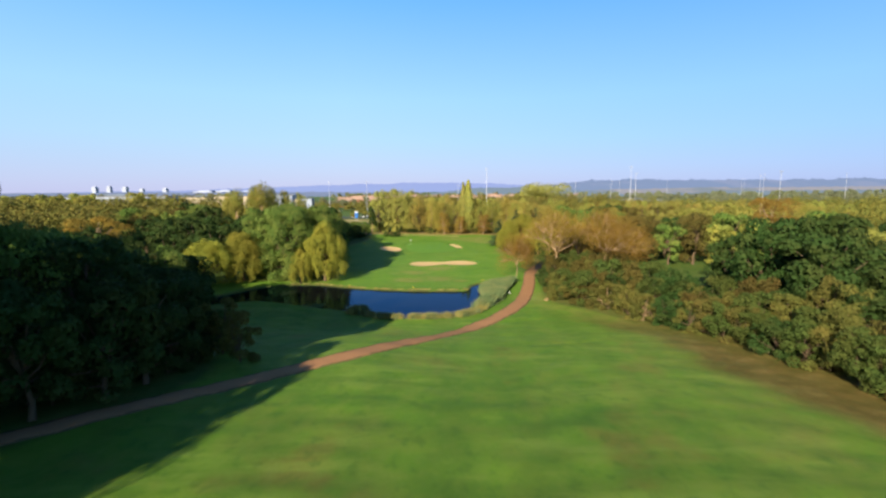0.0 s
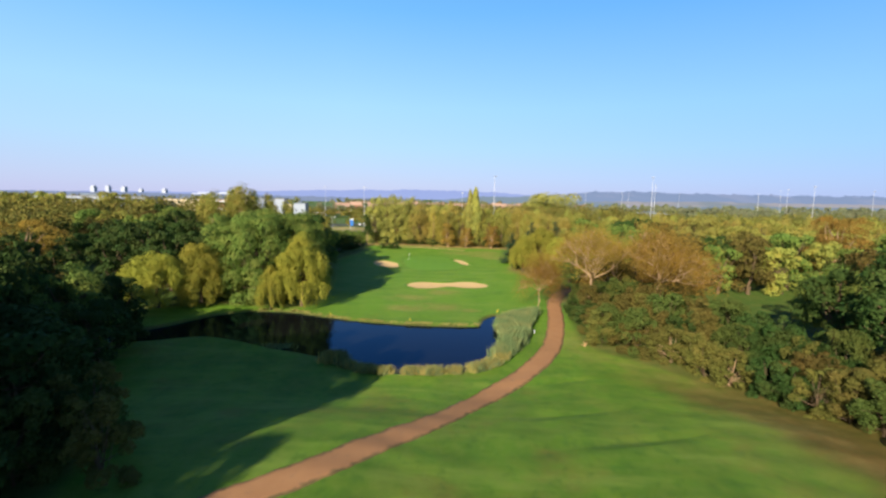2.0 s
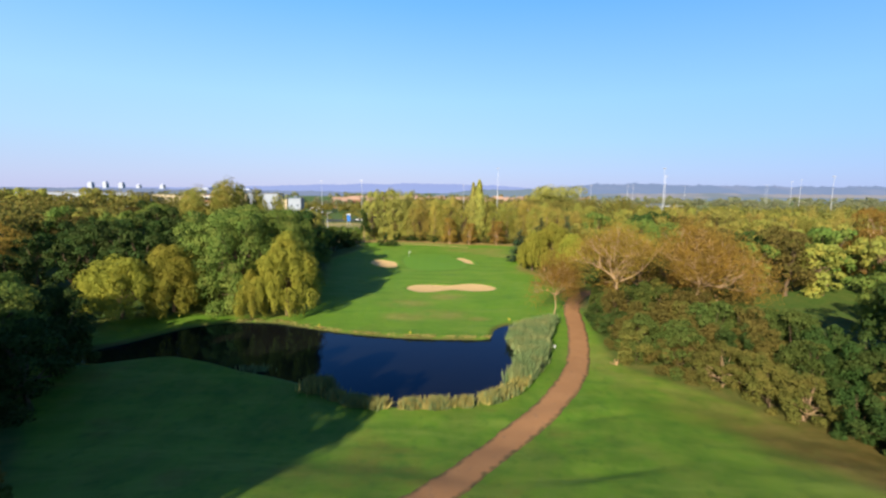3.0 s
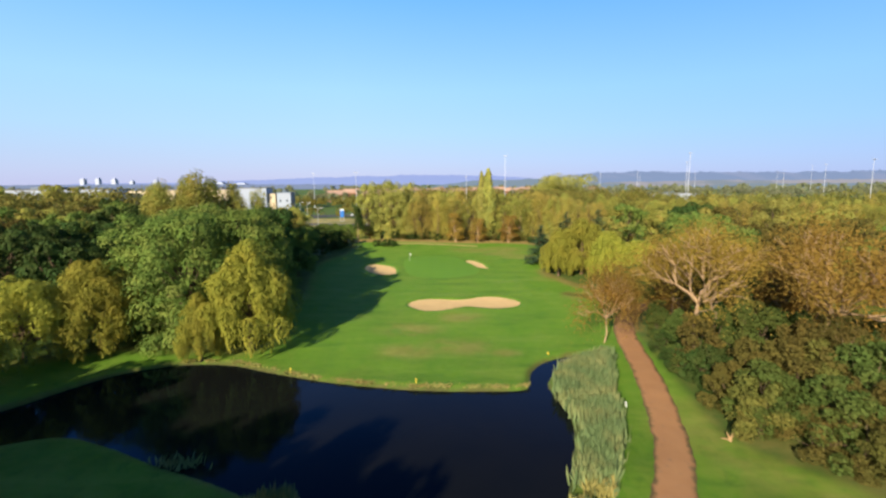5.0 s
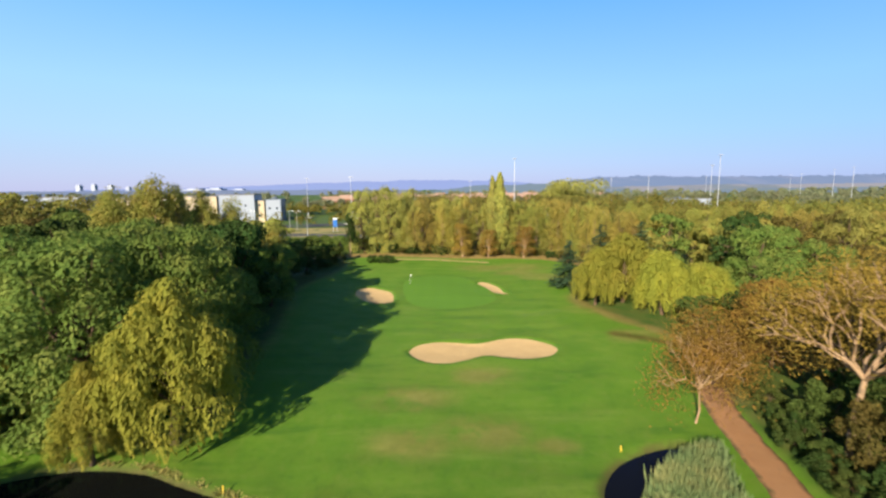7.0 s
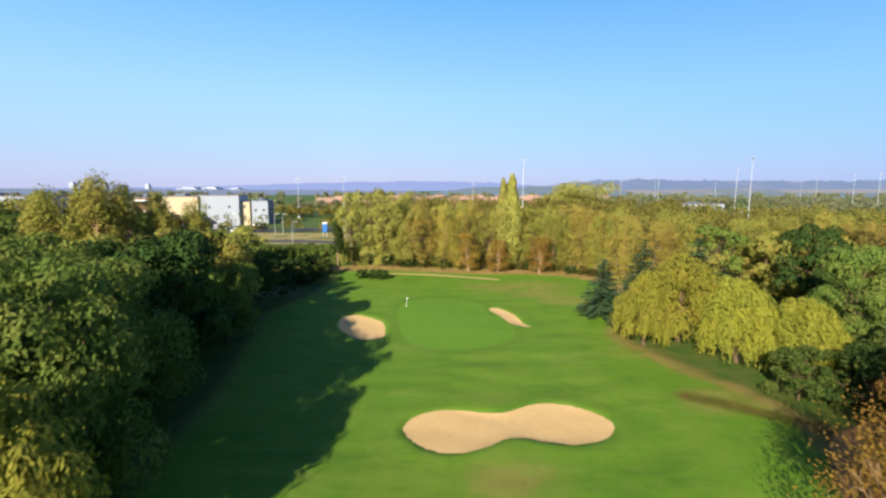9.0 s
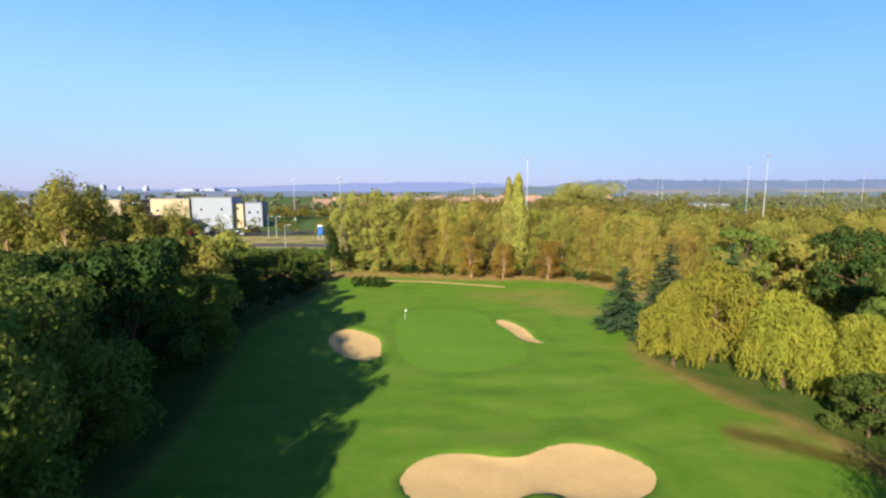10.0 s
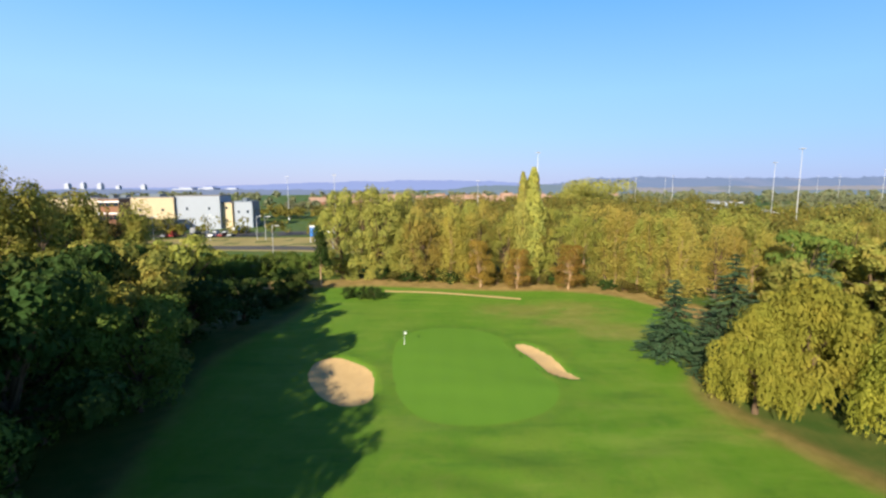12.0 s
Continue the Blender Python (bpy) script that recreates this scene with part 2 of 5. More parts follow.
M_SLATE = plain("grey_cladding", (0.10, 0.13, 0.17), 0.5, 0.4, vary=0.15, scale=0.6)
M_ROOF = plain("roof_felt", (0.20, 0.19, 0.19), 0.9, 0.2, vary=0.2, scale=0.4)
M_TILE = plain("orange_roof_tile", (0.33, 0.215, 0.155), 0.85, 0.2, vary=0.25, scale=0.8)
M_STEEL = plain("galvanised_steel", (0.5, 0.51, 0.54), 0.45, 0.5, 0.4, vary=0.1, scale=0.5)
M_WINDOW = plain("window_glass", (0.02, 0.03, 0.045), 0.08, 0.6, vary=0.2, scale=0.3)
M_RUBBER = plain("tyre_rubber", (0.02, 0.02, 0.02), 0.9, 0.2)
M_ASPHALT = plain("asphalt", (0.085, 0.080, 0.078), 0.9, 0.2, vary=0.2, scale=0.4)
M_YPAINT = plain("yellow_paint", (0.75, 0.52, 0.05), 0.5, 0.4, vary=0.1)
M_WPAINT = plain("white_paint", (0.80, 0.80, 0.78), 0.5, 0.4, vary=0.06)
M_BLUE = plain("blue_panel", (0.04, 0.16, 0.48), 0.4, 0.4, vary=0.1)
M_WOOD = plain("cut_wood", (0.30, 0.19, 0.09), 0.85, 0.2, vary=0.3)
M_MESH = plain("green_net", (0.05, 0.22, 0.12), 0.8, 0.2)


def car_paint():
    k = Mat("car_paint", 0.3, 0.5)
    obj = k.n("ShaderNodeObjectInfo").outputs["Random"]
    r = k.n("ShaderNodeValToRGB", Fac=obj)
    r.color_ramp.interpolation = "CONSTANT"
    e = r.color_ramp.elements
    e[0].position, e[0].color = 0.0, (0.75, 0.76, 0.78, 1)
    e[1].position, e[1].color = 0.4, (0.30, 0.32, 0.35, 1)
    for p, c in ((0.6, (0.03, 0.035, 0.04, 1)), (0.75, (0.25, 0.03, 0.03, 1)), (0.85, (0.04, 0.08, 0.25, 1))):
        e.new(p).color = c
    k.color(r.outputs[0])
    return k.m


M_CAR = car_paint()


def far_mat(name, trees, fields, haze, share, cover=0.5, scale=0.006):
    """Far country, a patchwork of woods and fields, morning haze added as glow."""
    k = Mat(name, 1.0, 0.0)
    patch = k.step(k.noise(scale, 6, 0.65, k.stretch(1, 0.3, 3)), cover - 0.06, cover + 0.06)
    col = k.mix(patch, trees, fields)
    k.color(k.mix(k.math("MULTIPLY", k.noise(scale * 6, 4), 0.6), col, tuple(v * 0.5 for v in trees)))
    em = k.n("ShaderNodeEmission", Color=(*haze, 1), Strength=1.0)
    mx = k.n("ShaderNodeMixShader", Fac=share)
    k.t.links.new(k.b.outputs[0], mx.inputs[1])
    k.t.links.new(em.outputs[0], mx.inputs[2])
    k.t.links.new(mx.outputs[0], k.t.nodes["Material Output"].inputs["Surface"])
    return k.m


# ---- helpers for meshes ----
rng = np.random.default_rng(7)


def mesh_of(name, verts, faces, mat, smooth=False):
    me = bpy.data.meshes.new(name)
    verts = np.asarray(verts, dtype=np.float32)
    faces = np.asarray(faces, dtype=np.int32)
    n, k = faces.shape
    me.vertices.add(len(verts))
    me.vertices.foreach_set("co", verts.ravel())
    me.loops.add(n * k)
    me.loops.foreach_set("vertex_index", faces.ravel())
    me.polygons.add(n)
    me.polygons.foreach_set("loop_start", np.arange(0, n * k, k, dtype=np.int32))
    me.update(calc_edges=True)
    me.validate()
    me.polygons.foreach_set("use_smooth", np.full(n, smooth, dtype=bool))
    me.materials.append(mat)
    return me


def part(name, bm, mat, parent, label=""):
    me = bpy.data.meshes.new(name)
    bm.to_mesh(me)
    bm.free()
    me.materials.append(mat)
    return child(name, me, parent, label)


def child(name, me, parent, label=""):
    ob = new(name, me)
    ob.parent = parent
    return tagged(ob, label)


def box_bm(x0, x1, y0, y1, z0, z1, bevel=0.0):
    bm = bmesh.new()
    bmesh.ops.create_cube(bm, size=1, matrix=Matrix.Translation(((x0 + x1) / 2, (y0 + y1) / 2, (z0 + z1) / 2)) @ Matrix.Diagonal((x1 - x0, y1 - y0, z1 - z0, 1)))
    if bevel:
        bmesh.ops.bevel(bm, geom=bm.edges[:], offset=bevel, segments=2, affect="EDGES")
    return bm


def cone_bm(r0, r1, z0, z1, seg=10, x=0.0, y=0.0):
    bm = bmesh.new()
    bmesh.ops.create_cone(bm, cap_ends=True, segments=seg, radius1=r0, radius2=r1, depth=z1 - z0, matrix=Matrix.Translation((x, y, (z0 + z1) / 2)))
    return bm


def tube(points, radii, sides=6):
    """A tapered limb through the points, as arrays of vertices and quads."""
    p = np.asarray(points, float)
    d = np.gradient(p, axis=0)
    d /= np.linalg.norm(d, axis=1)[:, None] + 1e-9
    ref = np.where(np.abs(d[:, 2:3]) > 0.9, [[1.0, 0, 0]], [[0, 0, 1.0]])
    a = np.cross(d, ref)
    a /= np.linalg.norm(a, axis=1)[:, None] + 1e-9
    b = np.cross(d, a)
    w = np.linspace(0, 2 * np.pi, sides, endpoint=False)
    v = p[:, None, :] + np.asarray(radii)[:, None, None] * (np.cos(w)[None, :, None] * a[:, None, :] + np.sin(w)[None, :, None] * b[:, None, :])
    i = np.arange(len(p) - 1)[:, None] * sides + np.arange(sides)[None, :]
    j = np.arange(len(p) - 1)[:, None] * sides + (np.arange(sides)[None, :] + 1) % sides
    return v.reshape(-1, 3), np.stack([i, j, j + sides, i + sides], -1).reshape(-1, 4)


def join(pieces):
    vs, fs, o = [], [], 0
    for v, q in pieces:
        vs.append(v), fs.append(q + o)
        o += len(v)
    return np.concatenate(vs), np.concatenate(fs)


def kites(p, n, a, length, width, fold=0.12):
    """Leaf sprays: one folded kite a place, with normal n and axis a."""
    n = n / (np.linalg.norm(n, axis=1)[:, None] + 1e-9)
    a = a - n * (a * n).sum(1)[:, None]
    a = a / (np.linalg.norm(a, axis=1)[:, None] + 1e-9)
    b = np.cross(n, a)
    L, W = np.asarray(length).reshape(-1, 1), np.asarray(width).reshape(-1, 1)
    v = np.stack([p - a * L * 0.5, p + b * W * 0.5 + n * W * fold + a * L * 0.08, p + a * L * 0.5, p - b * W * 0.5 + n * W * fold + a * L * 0.08], 1)
    return v.reshape(-1, 3), np.arange(len(p) * 4).reshape(-1, 4)


def ball(n):
    d = rng.normal(size=(n, 3))
    return d / np.linalg.norm(d, axis=1)[:, None]


# ---- plan of the ground ----
SLOPE = 0.02357


def spline(points, n=8, closed=True):
    """A smooth line through the points (Catmull-Rom)."""
    p = np.asarray(points, float)
    out, m = [], len(p)
    for i in range(m if closed else m - 1):
        ix = [(i - 1) % m, i, (i + 1) % m, (i + 2) % m] if closed else [max(i - 1, 0), i, i + 1, min(i + 2, m - 1)]
        a, b, c, d = p[ix]
        for s in np.linspace(0, 1, n, endpoint=False):
            out.append(0.5 * (2 * b + (c - a) * s + (2 * a - 5 * b + 4 * c - d) * s * s + (3 * b - a - 3 * c + d) * s ** 3))
    if not closed:
        out.append(p[-1])
    return np.array(out)


def line_dist(x, y, pts, closed=False):
    """Distance to a line of points."""
    best = np.full(x.shape, 1e9)
    for i in range(len(pts) if closed else len(pts) - 1):
        a, b = pts[i], pts[(i + 1) % len(pts)]
        ab = b - a
        s = np.clip(((x - a[0]) * ab[0] + (y - a[1]) * ab[1]) / (ab @ ab + 1e-12), 0, 1)
        best = np.minimum(best, np.hypot(x - a[0] - s * ab[0], y - a[1] - s * ab[1]))
    return best


def area_dist(x, y, pts):
    """Signed distance to a closed outline, negative inside."""
    inside = np.zeros(x.shape, bool)
    for i in range(len(pts)):
        a, b = pts[i], pts[(i + 1) % len(pts)]
        if a[1] != b[1]:
            inside ^= ((a[1] > y) != (b[1] > y)) & (x < (b[0] - a[0]) * (y - a[1]) / (b[1] - a[1]) + a[0])
    d = line_dist(x, y, pts, True)
    return np.where(inside, -d, d)


POND = spline([(-60, 98), (-53, 106), (-47, 115.5), (-40, 119.3), (-33, 119.2), (-27.5, 117), (-20, 114), (-13.5, 112.3), (-7.4, 111.2), (0, 110.9), (5.2, 111.1),
               (6.2, 113), (7.2, 116.5), (10, 119.8), (14, 121.9), (17, 122.2), (16, 119.6), (11, 116.3), (8.6, 112), (9.3, 107), (9, 101), (7.3, 96), (4.4, 89.0),
               (-0.6, 86.5), (-5.6, 85.5), (-9.8, 85.7), (-14, 87.3), (-18, 90.8), (-24, 94), (-30, 96.5), (-36, 99.2), (-42, 100.6), (-50, 97)], 6)
WAY = spline([(-75, 6), (-60, 16), (-48, 25), (-38, 33.5), (-30, 41), (-25.4, 45), (-22.2, 47.7), (-18.4, 50.5), (-15.5, 52.6), (-12.3, 55.1), (-9.4, 58.2), (-6.3, 62.4), (-2.6, 67.1), (0.8, 72.6), (4.9, 78.8), (9.0, 84.2),
              (13.3, 91.0), (16.5, 97.6), (18.3, 103), (20.0, 109), (21.9, 117), (23.3, 124), (24.6, 130), (27.2, 136), (32, 142), (40, 146)], 8, False)
BUNKER_A = spline([(-10.9, 145), (-9.6, 147.7), (-6.5, 149), (-3, 148.6), (0, 148.6), (3, 150.3), (6.4, 150.3), (9.4, 148.6), (10.8, 146), (9.3, 143.4), (6.2, 142.2), (3.2, 142.5), (0, 143.3), (-3, 141.5), (-6, 140.7), (-9, 141.9)], 6)
BUNKER_B = spline([(-24.6, 178.5), (-24.8, 182.6), (-22.8, 184.6), (-19.8, 183), (-17, 180), (-16, 176), (-15.9, 172), (-18, 170.7), (-20.6, 171.9), (-23, 175)], 6)
BUNKER_C = spline([(2.3, 188.8), (4.6, 188.3), (6.6, 184.3), (7.4, 180), (8.4, 177), (6.4, 177.3), (4.2, 179.7), (2.9, 183.6)], 6)
GREEN = spline([(-14.8, 186), (-13.6, 192.5), (-8.3, 196.2), (-1, 193.8), (3.0, 185), (4.9, 178), (4.7, 172.8), (2.4, 169), (-2, 166.9), (-7.3, 166.7), (-10.9, 168.8), (-13.6, 175)], 6)
HEDGE = spline([(22.3, 101), (23.7, 97.6), (28.3, 92.8), (33.8, 84.8), (37.2, 75.6), (38.3, 67), (39.6, 55), (41.2, 42), (43, 28), (46, 5), (50, -22)], 6, False)
FAR_EDGE = spline([(-46, 226), (-34, 227.5), (-25, 229), (-10, 226.5), (2, 225), (18, 223), (29, 218), (36, 205), (31, 192), (25, 182), (21, 172), (24.5, 161), (28.5, 153), (30.5, 146), (28.5, 139), (26, 131)], 6, False)
LEFT_EDGE = spline([(-60, -24), (-46, 8), (-36, 30), (-27, 49), (-36, 70), (-52, 89), (-62, 97)], 6, False)
LEFT_FAR = spline([(-62, 118), (-50, 124), (-36, 122), (-30, 126), (-32, 140), (-33, 155), (-36, 170), (-38, 185), (-34, 200), (-33, 212), (-36, 224)], 6, False)


SHORE_Z = 104 * SLOPE


def base_z(x, y):
    y = np.asarray(y, float)
    x = np.asarray(x, float)
    over = np.clip(y - 300, 0, None)
    z = SLOPE * (np.minimum(y, 300) + 60 * (1 - np.exp(-over / 60)))
    # the near fairway falls towards the pond
    fall = 4.0 * np.logaddexp(0, (86 - y) / 4.0)
    fall = np.where(fall > 70, 70 + 30 * (1 - np.exp(-(fall - 70) / 30)), fall)
    z = z + 0.10 * fall + 0.9 * soft(82 - y, 0, 20) + 1.0 * np.exp(-((x + 12) / 12) ** 2 - ((y - 59) / 13) ** 2)
    near = (np.abs(x + 20) < 62) & (np.abs(y - 104) < 42)
    if near.any():
        w = np.zeros(z.shape)
        w[near] = 1 - soft(area_dist(x[near], y[near], POND), 2.0, 18.0)
        z = z + (SHORE_Z - z) * w
    wx, wy = x + 3.0 * np.sin(y * 0.07 + 0.5), y + 3.5 * np.sin(x * 0.09 + 2.0) + 1.6 * np.sin(x * 0.23)
    swell = 0.055 * np.sin(wy * 0.75) * (0.5 + 0.5 * np.sin(wx * 0.13 + 1.0)) + 0.05 * np.sin(wy * 1.31 + wx * 0.21) * np.sin(wx * 0.17)
    hump = np.exp(-(((wx + 1) / 17) ** 2 + ((y - 158) / 6.0) ** 2))
    z = z + swell * ((np.abs(x) < 60) & (y < 225)) * (0.55 + 1.1 * hump + 0.45 * (y < 105))
    for hx, hy, hl, hw, ha in ((12, 71.8, 6, 0.8, 0.32), (18, 65, 6, 0.8, 0.32), (16, 84, 4, 0.7, 0.2)):
        z = z - ha * np.exp(-((x - hx) / hl) ** 2 - ((y - hy - 0.25 * (x - hx)) / hw) ** 2)
    z = z + 0.10 * np.sin(x * 0.11 + 1.3) * np.sin(y * 0.083) + 0.06 * np.sin(x * 0.23 + y * 0.19)
    return z


def soft(v, lo, hi):
    s = np.clip((v - lo) / (hi - lo), 0, 1)
    return s * s * (3 - 2 * s)


def ground_z(x, y):
    return float(base_z(np.array([x]), np.array([y]))[0])


def lines_of(lo, hi, step, far_lo, far_hi):
    a = list(np.arange(lo, hi + 1e-6, step))
    s, v = step, hi
    while v < far_hi:
        s *= 1.22
        v += s
        a.append(v)
    s, v = step, lo
    while v > far_lo:
        s *= 1.22
        v -= s
        a.insert(0, v)
    return np.array(a)


def build_ground():
    xs = lines_of(-70, 62, 0.6, -4800, 4800)
    ys = lines_of(2, 234, 0.6, -800, 4800)
    X, Y = np.meshgrid(xs, ys)
    x, y = X.ravel(), Y.ravel()
    near = (np.abs(x) < 90) & (y > -30) & (y < 260)
    z = base_z(x, y)
    attrs = {k: np.zeros(len(x), np.float32) for k in ("dry", "rough", "ring", "bank", "bed", "far_tone", "brown")}
    xn, yn = x[near], y[near]
    zn = z[near]
    pond = area_dist(xn, yn, POND)
    zn = zn - 1.5 * soft(-pond, -0.5, 1.6)
    for b in (BUNKER_A, BUNKER_B, BUNKER_C):
        d = area_dist(xn, yn, b)
        zn = zn - 0.75 * soft(-d, -0.05, 1.0) + 0.14 * soft(d, -0.3, 0.3) * (1 - soft(d, 0.5, 3.0))
    gd = area_dist(xn, yn, GREEN)
    zn = zn - 0.12 * soft(-gd, 0.3, 1.0)
    wd = line_dist(xn, yn, WAY)
    zn = zn - 0.10 * (1 - soft(wd, 1.0, 2.2))
    z[near] = zn
    he, fe, le, lf = (line_dist(xn, yn, q) for q in (HEDGE, FAR_EDGE, LEFT_EDGE, LEFT_FAR))
    dry = (1 - soft(he, 2.0, 9.5)) * (0.25 + 0.75 * soft(-yn, -90, -66))
    dry = np.maximum(dry, np.where(yn > 200, 1 - soft(fe, 2.6, 5.6), 0.6 * (1 - soft(fe, 0.4, 2.6))))
    dry = np.maximum(dry, 0.25 * (1 - soft(lf, 0.5, 2.5)))
    dry = np.maximum(dry, 0.16 * soft(xn, 14, 34) * (1 - soft(yn, 62, 86)))
    for cx, cy, r in ((-2, 124, 5), (-10, 131, 5), (4.5, 122, 2.2), (-9, 122, 4), (13, 199, 6), (21, 166, 4), (25, 152, 4), (-1, 137, 4), (6, 206, 8), (15, 206, 9), (19, 194, 7), (24, 150, 4)):
        dry = np.maximum(dry, 0.42 * (1 - soft(np.hypot((xn - cx) / 1.6, yn - cy), r * 0.2, r)))
    attrs["dry"][near] = dry
    attrs["brown"][near] = (1 - soft(he + 1.2 * np.sin(yn * 0.21) + 0.7 * np.sin(yn * 0.57), 4.5, 10.5)) * (1 - soft(yn, 74, 92)) + 0.2 * (1 - soft(fe, 0.5, 3.0)) * soft(xn, 14, 18) * (1 - soft(yn, 172, 186))
    dirt = line_dist(xn, yn, spline([(21.5, 151.8), (27, 148.3), (32, 144), (38, 141)], 6, False))
    attrs["brown"][near] = np.maximum(attrs["brown"][near], 0.9 * (1 - soft(dirt, 0.5, 2.2)))
    attrs["far_tone"][near] = soft(yn + 0.25 * xn, 88, 128)
    # the wood's floor starts at the edges of the mown ground
    mown = np.concatenate([LEFT_EDGE, [(-60, 112)], LEFT_FAR, FAR_EDGE, HEDGE])
    attrs["rough"][:] = 1.0
    attrs["rough"][near] = soft(area_dist(xn, yn, mown), -0.8, 1.2)
    attrs["ring"][near] = soft(gd, -0.2, 0.6) * (1 - soft(gd, 1.0, 2.6))
    for b in (BUNKER_A, BUNKER_B, BUNKER_C):
        d = area_dist(xn, yn, b)
        attrs["ring"][near] = np.maximum(attrs["ring"][near], 0.8 * (1 - soft(d, 0.1, 1.1)))
    attrs["bank"][near] = (1 - soft(pond, -0.1, 0.7))
    attrs["bed"][near] = soft(-pond, 0.1, 0.7)
    nx, ny = len(xs), len(ys)
    i = (np.arange(ny - 1)[:, None] * nx + np.arange(nx - 1)[None, :]).ravel()
    me = mesh_of("ground", np.stack([x, y, z], 1), np.stack([i, i + 1, i + nx + 1, i + nx], 1), M_GRASS, True)
    for k, v in attrs.items():
        me.attributes.new(k, "FLOAT", "POINT").data.foreach_set("value", v)
    tagged(new("ground", me), "mown green fairway and rough grass of a golf course", "ground", kind="structure")


build_ground()


def rings(name, outline, mat, depth, rim, n=9):
    """A dished or level surface inside an outline, as rings that shrink to its middle."""
    c = outline.mean(0)
    vs, m = [], len(outline)
    for k in range(n + 1):
        s = 1 - k / n
        q = c + (outline - c) * s
        z = base_z(q[:, 0], q[:, 1]) + rim - depth * (1 - s ** 3)
        vs.append(np.column_stack([q, z]))
    i = np.arange(n)[:, None] * m + np.arange(m)[None, :]
    j = np.arange(n)[:, None] * m + (np.arange(m)[None, :] + 1) % m
    return mesh_of(name, np.concatenate(vs), np.stack([i, j, j + m, i + m], -1).reshape(-1, 4), mat, True)


WATER_Z = SHORE_Z - 0.45
pond_v = np.column_stack([POND + (POND - np.roll(POND, 3, 0))[:, ::-1] * np.array([-1, 1]) / 3.0, np.full(len(POND), WATER_Z)])
bm = bmesh.new()
bm.faces.new([bm.verts.new(v) for v in pond_v])
bmesh.ops.triangulate(bm, faces=bm.faces[:])
bmesh.ops.recalc_face_normals(bm, faces=bm.faces[:])
if sum(f.normal.z for f in bm.faces) < 0:
    bmesh.ops.reverse_faces(bm, faces=bm.faces[:])
pond_me = bpy.data.meshes.new("water")
bm.to_mesh(pond_me)
bm.free()
pond_me.materials.append(M_WATER)
tagged(new("water", pond_me), "still dark pond water that mirrors the sky", "pond", kind="structure")
tagged(new("putting_green", rings("putting_green", GREEN, M_GREEN, 0.0, 0.03)), "smooth close-mown putting green with darker collar", "putting green", kind="structure")
for outline, words in ((BUNKER_A, "long kidney-shaped bunker of pale raked sand"), (BUNKER_B, "round sand bunker half in tree shade beside the green"), (BUNKER_C, "narrow sand bunker on the sunny flank of the green")):
    tagged(new("sand_bunker", rings("sand_bunker", outline, M_SAND, 0.20, -0.06)), words, "bunker", "bunkers round the green", "structure")


def build_way():
    c = WAY
    d = np.gradient(c, axis=0)
    d /= np.linalg.norm(d, axis=1)[:, None]
    nrm = np.column_stack([-d[:, 1], d[:, 0]])
    offs = np.array([-1.0, -0.92, -0.6, -0.2, 0.2, 0.6, 0.92, 1.0])
    lift = np.array([-0.12, 0.02, 0.05, 0.07, 0.07, 0.05, 0.02, -0.12])
    half = 1.7 + 0.07 * np.sin(np.arange(len(c)) * 0.9) + 0.08 * np.sin(np.arange(len(c)) * 2.3)
    v = c[:, None, :] + nrm[:, None, :] * (offs[None, :, None] * half[:, None, None])
    z = base_z(v[..., 0], v[..., 1]) + lift[None, :]
    k = len(offs)
    verts = np.concatenate([v, z[..., None]], -1).reshape(-1, 3)
    i = (np.arange(len(c) - 1)[:, None] * k + np.arange(k - 1)[None, :]).ravel()
    me = mesh_of("gravel_path", verts, np.stack([i, i + 1, i + k + 1, i + k], 1), M_PATH, True)
    me.attributes.new("edge", "FLOAT", "POINT").data.foreach_set("value", np.tile(np.abs(offs), len(c)).astype(np.float32))
    tagged(new("gravel_path", me), "curving reddish gravel cart path across the grass", "path", kind="structure")


build_way()


# ---- plants ----
def crown_broad(h, r, lobes, leaves, size, low=0.22, flat=1.0, lean=0.0, bough=(0.18, 0.33), fuzz=0.42):
    """A crown of leafy limbs: lobes round an uneven dome, with gaps between them."""
    c, rad = [], []
    for i in range(lobes):
        u = rng.uniform(0, 1) ** 0.8
        zz = low + (0.94 - low) * u
        prof = math.sqrt(max(0.02, 1 - ((zz - (low + 0.28)) / (0.74 - low * 0.3)) ** 2)) if zz > low + 0.28 else 0.72 + 0.28 * (zz - low) / 0.28
        a = rng.uniform(0, 2 * np.pi)
        rr = r * prof * rng.uniform(0.35, 0.92)
        lr = r * rng.uniform(*bough)
        c.append((rr * math.cos(a) + lean * zz, rr * math.sin(a), zz * h - lr * 0.5)), rad.append(lr)
    c, rad = np.array(c), np.array(rad)
    pick = rng.choice(lobes, leaves * 2, p=rad ** 2 / (rad ** 2).sum())
    d = ball(leaves * 2)
    d[:, 2] = np.where(rng.random(leaves * 2) < 0.55, np.abs(d[:, 2]), d[:, 2])
    p = c[pick] + d * (rad[pick] * rng.uniform(0.70, 1.12, leaves * 2))[:, None] * np.array([1, 1, 0.72 * flat])
    deep = np.zeros(len(p), bool)
    for i in range(lobes):
        q = (p - c[i]) / np.array([1, 1, 0.72 * flat])
        deep |= (np.linalg.norm(q, axis=1) < rad[i] * 0.66)
    keep = np.where(~deep)[0][:leaves]
    p, d = p[keep], d[keep]
    n = d + ball(len(p)) * fuzz
    a = ball(len(p)) + np.array([0, 0, -0.3])
    L = size * rng.uniform(0.6, 1.35, len(p))
    return (p, n, a, L), c


